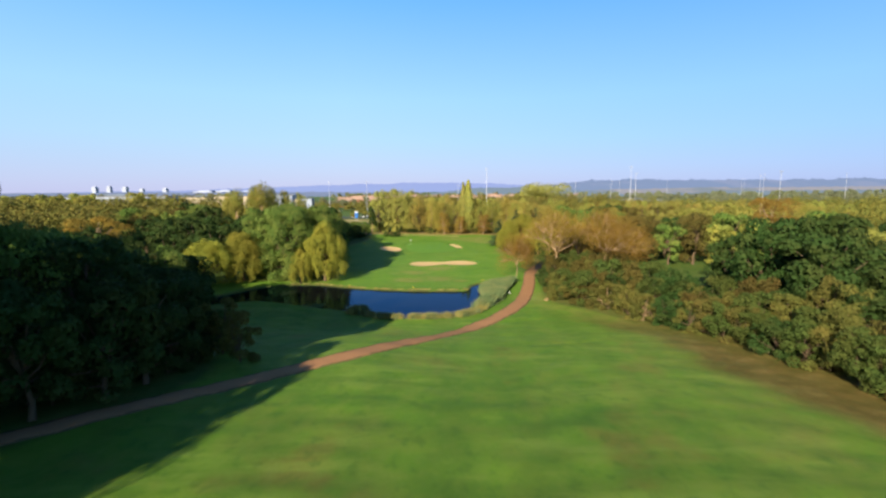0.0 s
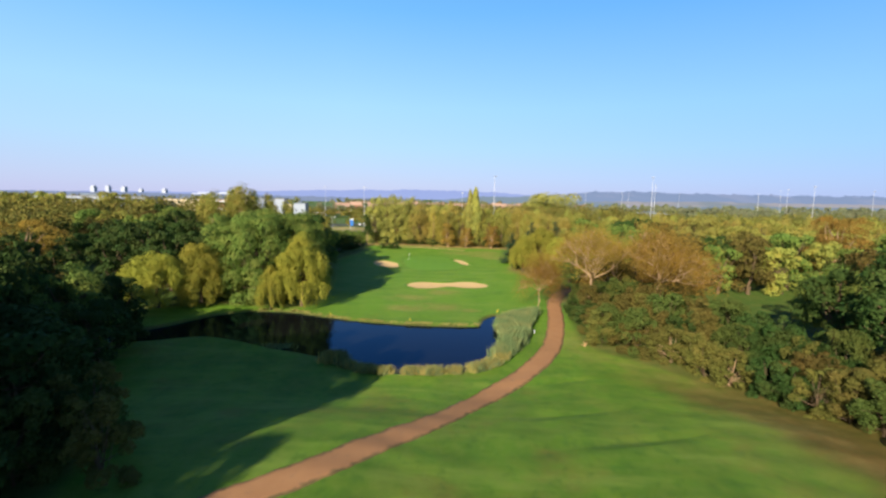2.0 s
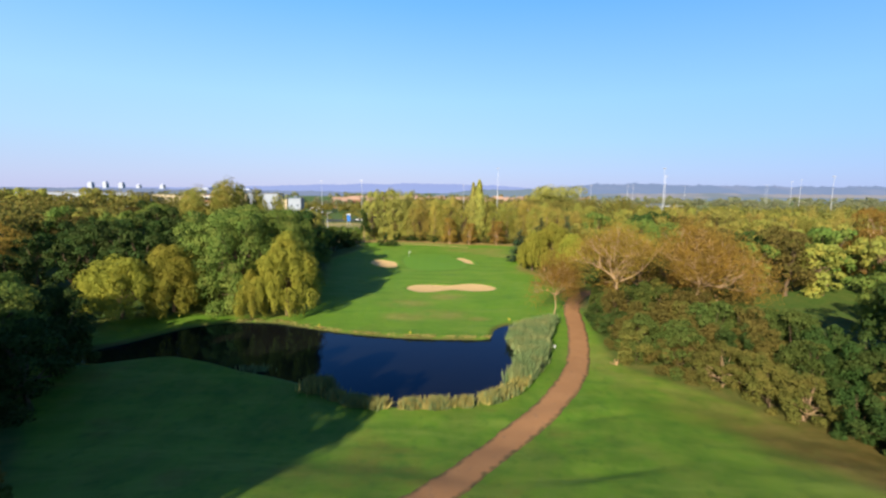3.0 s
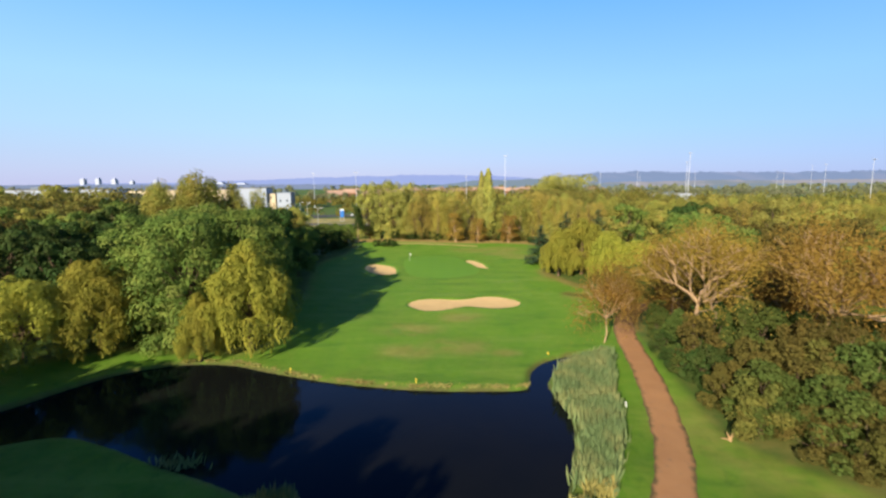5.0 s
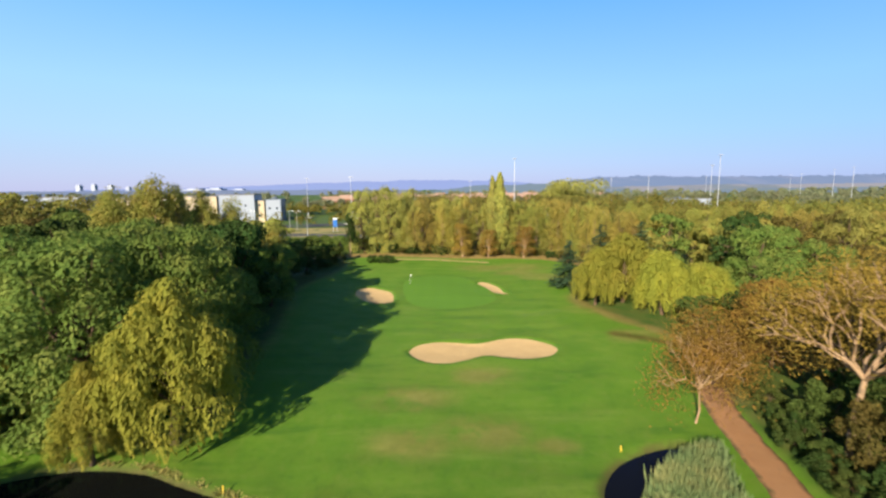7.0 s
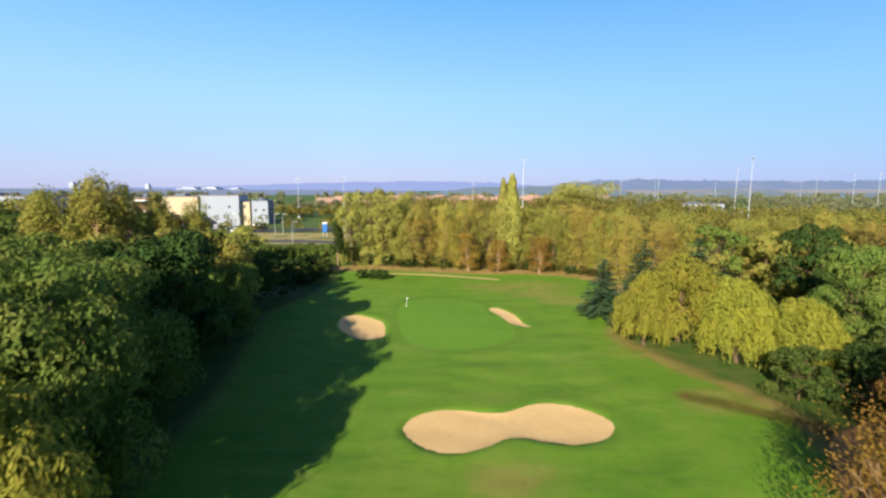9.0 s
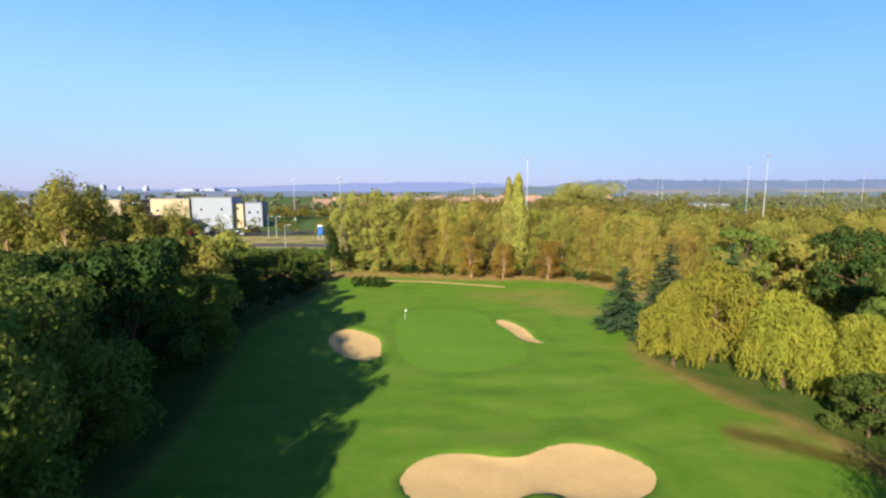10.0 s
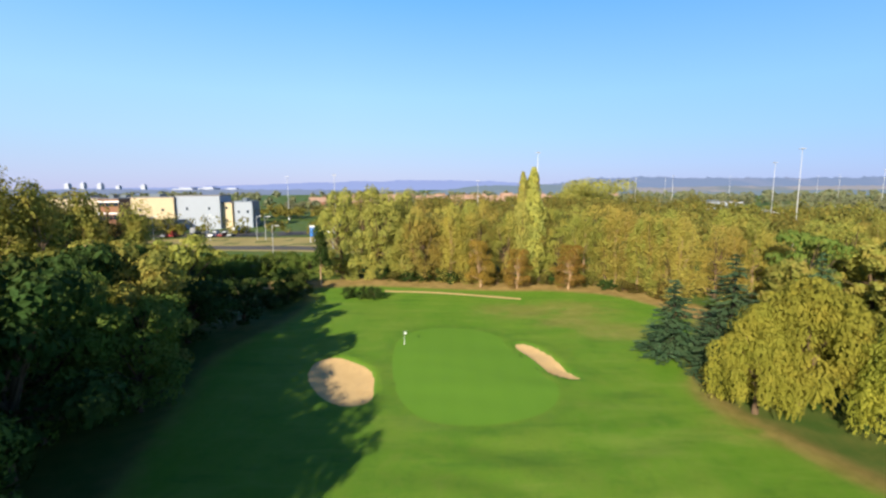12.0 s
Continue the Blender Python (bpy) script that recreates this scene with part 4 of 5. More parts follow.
row("darkshrub", [(-48, 24), (-40, 40), (-32, 54), (-31, 62)], 3.6, (5, 7.5), (3, 4), 0.8, "dark shrubs")
row("darkshrub", [(-54, 26), (-46, 46), (-38, 62)], 4.2, (6, 8.5), (3.4, 4.4), 1.0, "dark shrubs")
# sunny side: shrubs along the mown edge, then trees
row("shrub", HEDGE[2:22] + np.array([3.0, 1.0]), 3.3, (4.6, 6.6), (2.8, 3.6), 0.7, "hedgerow")
row(("shrub", "darkshrub", "darkshrub"), HEDGE[21:52] + np.array([3.0, 0.5]), 3.3, (4.6, 6.6), (2.8, 3.6), 0.7, "hedgerow")
row(("shrub", "darkshrub"), HEDGE[8:50] + np.array([7.0, 3.0]), 3.8, (6.2, 8.2), (3.2, 4.2), 1.0, "hedgerow")
row(("shrub", "darkshrub"), HEDGE[4:40] + np.array([11.5, 5.0]), 4.5, (8, 10), (3.6, 4.6), 1.2, "thicket")
plant("darkshrub", 26.4, 100.4, 7.2, 3.8, 1)
plant("darkshrub", 30, 96.5, 7.4, 4.0, 1)
plant("shrub", 25.8, 105.2, 5.2, 2.6, 2)
plant("darkshrub", 27.2, 109.5, 5.6, 3.4, 0)
plant("shrub", 28.4, 105.4, 8.0, 3.6, 2)
plant("shrub", 32, 102.8, 8.6, 4.2, 2)
plant("darkshrub", 36, 100, 9.4, 4.4, 1)
plant("shrub", 34.5, 107, 9.2, 4.4, 2)
plant("darkshrub", 40, 103, 8.8, 4.4, 1)
plant("darkshrub", 33, 112.5, 9.4, 4.2, 1)
plant("darkshrub", 38, 113.5, 8.6, 4.2, 1)
plant("darkshrub", 43, 109, 9, 4.4, 1)
plant("darkshrub", 45, 101, 8, 4.4, 1)
plant("darkshrub", 29.6, 121.5, 6, 3.2, 1)
plant("darkshrub", 34, 123, 7, 3.6, 0)
plant("shrub", 38, 121, 8, 4, 3)
row("darkshrub", [(24.9, 112), (26.6, 119), (28.2, 127), (31.5, 134)], 2.4, (2.2, 3.8), (1.5, 2.1), 0.25, "bushes by the path")
plant("shrub", 27.6, 114.2, 7.8, 3.0, 2)
plant("darkshrub", 25.9, 111.2, 4.6, 2.0, 0)
plant("darkshrub", 30.5, 116, 8, 3.2, 1)
plant("bare", 28.4, 117.6, 18.8, 8.4, 0)
plant("bare", 38, 108.5, 19.4, 7.6, 1)
plant("rust", 36.5, 104.5, 11, 4.4, 1)
plant("rust", 41.5, 106, 11, 4.6, 1)
plant("rust", 45, 123, 15.5, 6.4, 0)
plant("rust", 37.5, 129, 14, 5.6, 1)
plant("dark", 46, 136, 13, 5.5)
plant("young_rust", 19.9, 125.8, 11.2, 3.7, 0)
plant("rust", 43, 115.5, 13, 5.4)
plant("rust", 36, 138, 12, 5, 0)
plant("willow", 29.4, 170.4, 14.8, 7.0, 3, "willows by the green")
plant("willow", 33.4, 162, 12.4, 5.2, 3, "willows by the green")
plant("willow", 23.6, 168.8, 11.6, 4.6, 2, "willows by the green")
plant("willow", 38.4, 157, 11, 4.8, 3, "willows by the green")
plant("darkshrub", 33.5, 151, 6.5, 3.8, 1)
plant("darkshrub", 38.5, 148, 8.5, 4.6, 0)
plant("darkshrub", 44.5, 150.5, 9, 4.8, 1)
plant("fir", 22.3, 183.5, 10.6, 4.9, 0, "spruces")
plant("fir", 28.4, 181, 14.6, 5.4, 0, "spruces")
plant("fir", 24.6, 177.5, 8.4, 3.6, 0, "spruces")
plant("fir", 35, 176, 15.6, 5.0, 0, "spruces")
plant("oak", 52, 166, 16.4, 5.8, 1)
plant("oak", 47, 156, 13, 5.4, 0)
plant("oak", 58, 158, 14.5, 6.5, 0)
plant("lime", 86, 185, 17.5, 6)
plant("rust", 107, 150, 21, 9)
plant("dark", 67, 79, 21.1, 8)
plant("dark", 73, 92, 19.9, 8)
plant("dark", 62, 60, 12.1, 7)
plant("dark", 78, 70, 15.2, 8)
plant("oak", 68, 104, 14.5, 7, 0)
plant("dark", 66, 42, 10.1, 7)
plant("dark", 72, 28, 8.5, 7)
plant("dark", 57.5, 68, 17, 7.5)
plant("dark", 54.5, 58, 9.4, 5.6)
plant("dark", 56.5, 48, 7.7, 5.6)
plant("dark", 60, 50, 13, 7)
plant("dark", 59, 82, 19.9, 7.5)
# the belt behind the hole
row("slender", FAR_EDGE[14:44] + np.array([2.0, 4.5]), 3.2, (13, 18), (3.4, 5.0), 1.0, "tree belt")
row(("slender", "slender", "olive"), FAR_EDGE[10:40] + np.array([4.0, 10]), 4.2, (15, 19), (3.8, 5.4), 1.4, "tree belt")
row("slender", [(38, 215), (60, 210), (90, 204), (125, 196), (160, 190)], 3.8, (13.5, 16.5), (3.4, 5), 2.0, "tree belt")
row(("slender", "olive", "slender"), [(34, 224), (60, 219), (90, 213), (125, 207), (170, 200)], 5.0, (14, 17), (3.8, 5), 2.0, "tree belt")
row(("shrub", "shrub", "darkshrub"), FAR_EDGE[12:44] + np.array([1.0, 1.8]), 3.4, (1.8, 4.2), (1.8, 2.8), 0.6, "undergrowth")
for x, y, h in ((-240, 262, 20.5), (-230, 258, 20), (-221, 264, 21), (-212, 258, 20), (-203, 264, 21.5), (-195, 258, 20.5), (-186, 257, 13), (-173, 262, 19), (-166, 258, 22), (-158, 264, 18), (-150, 260, 13), (-141, 264, 13.5), (-132, 260, 12.5)):
    plant("olive_in_wood", x, y, h, h * 0.42, None, "trees before the offices")
plant("poplar", 12.2, 227, 25.4, 2.9, 0)
plant("poplar", 9.8, 226.4, 24.4, 2.1, 0)
plant("lime", -31.5, 233, 21.4, 5.4)
plant("lime", -22.5, 234, 22, 5.6)
plant("lime", -14.5, 233, 16, 4.6)
plant("lime", -31, 262, 20.5, 5.5)
plant("lime", -19, 262, 20.5, 5)
plant("lime", 1, 258, 17, 4)
plant("rust", 8.2, 222.6, 9, 3.2, 0)
plant("rust", 0.5, 224, 11, 3.4, 0)
plant("rust", 19, 221.5, 10, 3.6, 0)


def clear(x, y, r):
    """Whether a place is free of other trees, water and mown ground."""
    if any((x - a) ** 2 + (y - b) ** 2 < (0.62 * (r + c)) ** 2 for a, b, c in PLANTED):
        return False
    if 46 < x < 86 and 96 < y < 132 or 30 < x < 56 and 148 < y < 186 or -125 < x < -42 and 246 < y < 330 or -80 < x < -20 and 208 < y < 246:
        return False
    q = np.array([x]), np.array([y])
    return MOWN is None or area_dist(*q, MOWN)[0] > r * 0.8


MOWN = np.concatenate([LEFT_EDGE, [(-64, 106)], LEFT_FAR, FAR_EDGE, HEDGE])[::3]


def fill(n, x0, x1, y0, y1, kinds, h, group):
    made = tries = 0
    while made < n and tries < n * 12:
        tries += 1
        x, y, hh = rng.uniform(x0, x1), rng.uniform(y0, y1), rng.uniform(*h)
        r = hh * rng.uniform(0.36, 0.46)
        if clear(x, y, r):
            plant(kinds[int(rng.integers(len(kinds)))], x, y, hh, r, None, group)
            made += 1


fill(12, 56, 100, 62, 98, ("dark_in_wood",), (12, 16), "wood")
fill(66, 40, 130, 90, 202, ("olive_in_wood", "rust_in_wood", "olive_in_wood", "dark_in_wood", "oak_in_wood"), (11, 16.5), "wood")
# Only dark leaves here: the shade over this wood is in the colour.
fill(34, -130, -60, 104, 182, ("dark_in_wood", "dark_in_wood", "dark_in_wood"), (11, 15.5), "wood")
fill(34, -130, -42, 178, 235, ("olive_in_wood", "dark_in_wood", "oak_in_wood", "dark_in_wood", "rust_in_wood"), (12, 17), "wood")
fill(16, 62, 100, -25, 45, ("dark_in_wood", "oak_in_wood"), (11, 15), "wood")
fill(16, -120, -66, 74, 104, ("dark_in_wood", "olive_in_wood", "rust_in_wood"), (8.5, 11.5), "wood")


# ---- far woods, joined ----


def woods(name, spots, mat, leaves=170, size=1.7):
    out = []
    for x, y, h, r in spots:
        c = np.column_stack([rng.normal(size=(7, 2)) * r * 0.42, rng.uniform(0.35, 0.85, 7) * h])
        d = ball(leaves)
        d[:, 2] = np.abs(d[:, 2]) * rng.choice([1, 1, 1, -0.6], leaves)
        k = rng.integers(0, 7, leaves)
        p = c[k] + d * np.array([r * 0.5, r * 0.5, h * 0.22]) * rng.uniform(0.7, 1.1, (leaves, 1))
        p = p + np.array([x, y, ground_z(x, y)])
        L = size * rng.uniform(0.6, 1.3, leaves) * (1 + max(0, y - 300) / 700)
        out.append(kites(p, d + ball(leaves) * 0.6, ball(leaves), L, L * 0.7))
    v, q = join(out)
    return tagged(new(name, mesh_of(name, v, q, mat)), "", "wood", kind="stuff")


def scatter(n, x0, x1, y0, y1, h, keep):
    s = []
    while len(s) < n:
        x, y = rng.uniform(x0, x1), rng.uniform(y0, y1)
        if keep(x, y):
            hh = rng.uniform(*h)
            s.append((x, y, hh, hh * rng.uniform(0.4, 0.6)))
    return s


def open_land(x, y):
    if -240 < x < -40 and 246 < y < 420:
        return False
    return abs(x - 205) > 38 or abs(y - 455) > 45


tagged(woods("woodland", scatter(420, 60, 420, 70, 340, (9, 13.5), lambda x, y: (x > 130 or y > 235) and y > 0.75 * x), M_WOODS, 240, 1.05), "autumn woodland canopy beyond the golf course")
tagged(woods("woodland", scatter(330, -420, -125, 20, 290, (13.5, 18.5), lambda x, y: y > -0.75 * x), M_WOODS, 240, 1.05), "autumn woodland canopy beyond the golf course")
tagged(woods("far_trees", scatter(190, -40, 125, 238, 420, (9, 15), open_land), M_WOODS, 260, 1.0), "scattered trees between houses and roads")
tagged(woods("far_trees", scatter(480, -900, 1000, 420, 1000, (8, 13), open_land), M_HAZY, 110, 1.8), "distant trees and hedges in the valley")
tagged(woods("far_trees", scatter(120, -140, -42, 300, 430, (4, 9), lambda x, y: y > 395 or (y < 318 and y > 306)), M_WOODS, 110, 1.0), "young trees round the car park")
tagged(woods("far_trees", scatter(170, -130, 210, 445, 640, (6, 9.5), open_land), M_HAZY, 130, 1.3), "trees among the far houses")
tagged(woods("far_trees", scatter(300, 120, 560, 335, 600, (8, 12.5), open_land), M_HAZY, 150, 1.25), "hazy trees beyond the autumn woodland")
tagged(woods("round_tree", [(85, 420, 25, 17), (96, 421, 23.5, 15), (75, 419, 23.5, 15)], M_YELLOW, 2600, 0.95), "large round-headed group of far trees")


# ---- reeds ----
def reeds(name, spots, h, mat, words):
    """Blades of reed: thin bent strips, three corners each above and below."""
    n = len(spots)
    z = base_z(spots[:, 0], spots[:, 1]) - 0.35
    p = np.column_stack([spots, z])
    a = rng.uniform(0, 6.28, n)
    side = np.column_stack([np.cos(a), np.sin(a), np.zeros(n)]) * rng.uniform(0.05, 0.11, n)[:, None]
    H = rng.uniform(*h, n)
    tip = p + np.column_stack([rng.normal(size=(n, 2)) * 0.28 + np.array([0.1, 0.12]), H])
    mid = p + (tip - p) * 0.6 + np.column_stack([rng.normal(size=(n, 2)) * 0.05, np.zeros(n)])
    v = np.stack([p - side, p + side, mid + side * 1.1, tip, mid - side * 1.1], 1).reshape(-1, 3)
    i = np.arange(n)[:, None] * 5
    tagged(new(name, mesh_of(name, v, i + np.arange(5)[None, :], mat)), words, "reeds", kind="stuff")


def along(line, n, lo, hi, clump=0.0):
    """Places beside a line: to its left lo to hi metres out."""
    seg = np.r_[0, np.cumsum(np.linalg.norm(np.diff(line, axis=0), axis=1))]
    s = rng.uniform(0, seg[-1], n * 2)
    if clump:
        s = s[np.sin(s * 1.9) + np.sin(s * 0.73 + 1) + rng.normal(size=len(s)) * 0.8 > clump][:n]
    s = s[:n]
    c = np.column_stack([np.interp(s, seg, line[:, 0]), np.interp(s, seg, line[:, 1])])
    e = 0.3
    c2 = np.column_stack([np.interp(s + e, seg, line[:, 0]), np.interp(s + e, seg, line[:, 1])]) - c
    nr = np.column_stack([-c2[:, 1], c2[:, 0]]) / (np.linalg.norm(c2, axis=1)[:, None] + 1e-6)
    return c + nr * rng.uniform(lo, hi, len(s))[:, None]


bed = rng.uniform((5, 92), (20, 123), (60000, 2))
bed_edge = spline([(9.2, 106), (9.3, 111), (11.5, 115.6), (15.5, 119), (18.5, 120), (17, 115.5), (14.6, 108), (12.4, 100), (9.4, 93.5), (6.6, 92.3), (8.4, 97), (9.6, 102)], 6)
inside = area_dist(bed[:, 0], bed[:, 1], bed_edge) < rng.normal(size=len(bed)) * 0.35
reeds("reed_bed", bed[inside][:15000], (0.9, 2.2), M_REED, "grey-green reed bed along the pond's bank")
near_shore = spline([(9.0, 95.5), (8.2, 90.9), (4.6, 87.2), (-0.4, 85.3), (-5.8, 84.6), (-10.5, 84.8), (-14, 86.4), (-17.0, 88.9)], 8, False)
reeds("shore_reeds", along(near_shore, 8000, -1.6, 0.3, 0.1), (0.6, 1.35), M_STRAW, "straw-coloured reeds on the near shore")
reeds("shore_reeds", along(near_shore, 3000, -1.2, 0.5, 0.6), (0.7, 1.5), M_REED, "green rushes on the near shore")
tuft = np.array([-17.2, 89.4]) + rng.normal(size=(900, 2)) * np.array([0.7, 0.55])
reeds("reed_tuft", tuft + 0.4, (1.0, 2.0), M_REED, "grey-green reeds in a tuft by the pond")
reeds("reed_tuft", tuft[:450], (1.2, 2.2), M_STRAW, "tall straw-coloured tuft of reeds")
tuft = np.array([-27.5, 96.4]) + rng.normal(size=(90, 2)) * np.array([1.2, 0.4])
reeds("reed_tuft", tuft, (0.5, 0.9), M_REED, "rushes standing in the shaded shallows")
far_shore = POND[18:66]
reeds("shore_grass", along(far_shore, 1300, 0.0, 0.4, 0.2), (0.35, 0.55), M_STRAW, "dry grass fringe on the pond's far bank")

# ---- small things on the course ----
flag = tagged(new("golf_flag"), "white golf flag on a thin pole in its hole", "flag")
flag.location = (-13.5, 188.6, ground_z(-13.5, 188.6))
part("pole", cone_bm(0.022, 0.016, 0, 2.0, 8), M_WPAINT, flag)
bm = bmesh.new()
cols = [[bm.verts.new((0.02 + 0.34 * i / 6, 0.04 * math.sin(i * 1.3) * i / 6, 1.98 - 0.10 * (i / 6) ** 2 - j * (0.36 - 0.04 * i / 6))) for j in (0, 1)] for i in range(7)]
for i in range(6):
    bm.faces.new((cols[i][0], cols[i + 1][0], cols[i + 1][1], cols[i][1]))
bmesh.ops.solidify(bm, geom=bm.faces[:], thickness=0.01)
part("flag_cloth", bm, M_WPAINT, flag, "white cloth flag")
part("cup", cone_bm(0.07, 0.07, 0.02, 0.045, 12), M_WPAINT, flag)


def stake(x, y, mat, words, h=0.68):
    e = tagged(new("marker_stake"), words, "stake", "hazard stakes")
    e.location = (x, y, ground_z(x, y) - 0.12)
    part("post", box_bm(-0.045, 0.045, -0.045, 0.045, -0.2, h, 0.01), mat, e)
    part("cap", cone_bm(0.065, 0.015, h, h + 0.07, 8), mat, e)


for x, y in ((-23.8, 115.6), (-7.5, 111.9), (10.4, 120.9)):
    stake(x, y, M_YPAINT, "yellow hazard stake on the pond's grassy bank")
stake(15.4, 105.8, M_WPAINT, "white marker stake in the verge by the path")
stump = tagged(new("tree_stump"), "cut pale stump with a split stem by the hedge", "stump")
stump.location = (22.6, 99.2, ground_z(22.6, 99.2))
v, q = join([tube([(0, 0, -0.2), (0.05, 0, 0.5), (0.5, 0.1, 1.5)], [0.28, 0.2, 0.14], 8), tube([(0, 0, 0.2), (-0.35, 0.1, 0.9), (-0.55, 0.1, 1.4)], [0.2, 0.14, 0.1], 7), tube([(0, 0, 0.1), (-0.9, -0.1, 0.5), (-1.6, -0.1, 0.6)], [0.16, 0.12, 0.06], 6)])
child("stem", mesh_of("stem", v * 0.6, q, M_WOOD, True), stump)


# ---- high masts ----
def mast(x, y, top):
    g = ground_z(x, y)
    h = top - g
    e = tagged(new("lighting_mast"), "tall pale steel lighting mast with a ring of lamps", "mast", "lighting masts")
    e.location = (x, y, g)
    part("pole", cone_bm(0.19, 0.09, -0.5, h, 10), M_STEEL, e)
    part("base", cone_bm(0.7, 0.5, -0.3, 1.2, 10), M_STEEL, e)
    bm = bmesh.new()
    bmesh.ops.create_cone(bm, cap_ends=True, segments=16, radius1=0.6, radius2=0.4, depth=0.3, matrix=Matrix.Translation((0, 0, h)))
    head = part("lamp_ring", bm, M_STEEL, e)
    for k in range(6):
        a = k * math.pi / 3
        part("lamp", box_bm(0.85 * math.cos(a) - 0.22, 0.85 * math.cos(a) + 0.22, 0.85 * math.sin(a) - 0.22, 0.85 * math.sin(a) + 0.22, h - 0.25, h - 0.02, 0.04), M_STEEL, head)


for x, y, top in ((-51.8, 319.3, 32), (-96.4, 398, 33), (11.9, 371.6, 30), (27.6, 297, 39.2), (124.5, 442, 32.4), (178.6, 500, 35), (284, 596, 36), (131, 319.5, 36.5), (112.2, 281, 39.2),
                  (415, 648, 37.5), (308, 457, 38), (270, 396, 37.5), (212, 295.4, 36.5), (330, 520, 36), (150, 560, 34), (360, 420, 38), (240, 640, 36)):
    mast(x, y, top)


# ---- buildings ----
def window_mesh(w, h):
    bm = box_bm(-w / 2, w / 2, -0.05, 0.12, -h / 2, h / 2)
    me = bpy.data.meshes.new("pane")
    bm.to_mesh(me)
    bm.free()
    me.materials.append(M_WINDOW)
    return me


def building(x, y, w, d, h, rz, wall, roof, words, rows=2, cols=6, win=(1.6, 1.3), name="office_block", side=None, plant_box=True):
    """A flat-roofed block: walls, parapet, roof, recess-framed windows on the two faces towards the course."""
    g = ground_z(x, y)
    e = tagged(new(name), words, "building")
    e.matrix_basis = pose(x, y, g, 0, 0, rz)
    part("wall", box_bm(-w / 2, w / 2, -d / 2, d / 2, -0.5, h), wall, e)
    if side:
        part("side_wall", box_bm(w / 2 + 0.01, w / 2 + 0.25, -d / 2, d / 2, -0.5, h - 0.01), side, e)
    part("roof", box_bm(-w / 2 - 0.15, w / 2 + 0.3, -d / 2 - 0.15, d / 2 + 0.15, h, h + 0.35, 0.04), roof, e)
    if plant_box:
        part("roof_plant", box_bm(-w * 0.15, w * 0.1, -d * 0.2, d * 0.2, h + 0.35, h + 1.6, 0.05), M_SLATE, e)
    pane = window_mesh(*win)
    for r in range(rows):
        z = h * (r + 0.62) / rows
        for c in range(cols):
            o = child("window", pane, e)
            o.location = (-w / 2 + w * (c + 0.5) / cols, -d / 2 - 0.02, z)
        for c in range(max(2, cols // 3)):
            o = child("window", pane, e)
            o.matrix_basis = pose(w / 2 + (0.27 if side else 0.02), -d / 2 + d * (c + 0.5) / max(2, cols // 3), z, 0, 0, 90)
    return e


building(-217, 318, 64, 20, 15.6, 8, M_WHITE, M_ROOF, "long white three-storey office block", 3, 14)
building(-176, 348, 42, 18, 14, 8, M_CREAM, M_ROOF, "cream and brick office block behind trees", 3, 9)
building(-145.5, 311, 7, 10, 15.6, 12, M_CREAM, M_ROOF, "cream stair tower of a brick office block", 2, 1, (1.4, 1.2), plant_box=False)
block = building(-138.4, 313, 7, 11, 15.2, 12, M_BRICK, M_ROOF, "brick office block with white floor bands", 3, 3, (2.0, 1.6))
for z in (4.6, 9.4, 14.0):
    part("floor_band", box_bm(-3.65, 3.7, -5.7, -5.46, z, z + 0.6), M_WPAINT, block)
building(-153.5, 343, 9.5, 12, 14.4, 10, M_SLATE, M_ROOF, "dark glazed link building", 3, 4, (1.8, 2.6))
building(-144, 331, 9, 6, 7.2, 8, M_BRICK, M_ROOF, "low brick annex with dark openings", 2, 5, (1.8, 1.4), "annex")
building(-140, 346, 19, 18, 14.6, 8, M_CREAM, M_ROOF, "cream retail hall with white cladding", 1, 2, (1.2, 1.0), "retail_hall")
building(-121, 350, 19, 18, 15.2, 8, M_WHITE, M_ROOF, "tall white clad hall", 1, 2, (0.9, 1.2), "retail_hall", plant_box=False)
building(-109.5, 352, 5, 14, 12, 8, M_CREAM, M_ROOF, "cream stair block of a white hall", 2, 1, (1.0, 1.2), "stair_block", plant_box=False)
building(-102.5, 354, 8, 14, 12.4, 8, M_WHITE, M_SLATE, "small white clad hall with dark end", 1, 2, (1.0, 1.2), "retail_hall", M_SLATE)
for x, y, w, d, h, g in ((205, 492, 44, 16, 6, 4), (150, 470, 20, 10, 5, 0), (95, 372, 14, 8, 5, 0)):
    building(x, y, w, d, h, g, M_WHITE, M_ROOF, "low white warehouse beside the far car park", 1, 6, (2.0, 1.2), "warehouse")


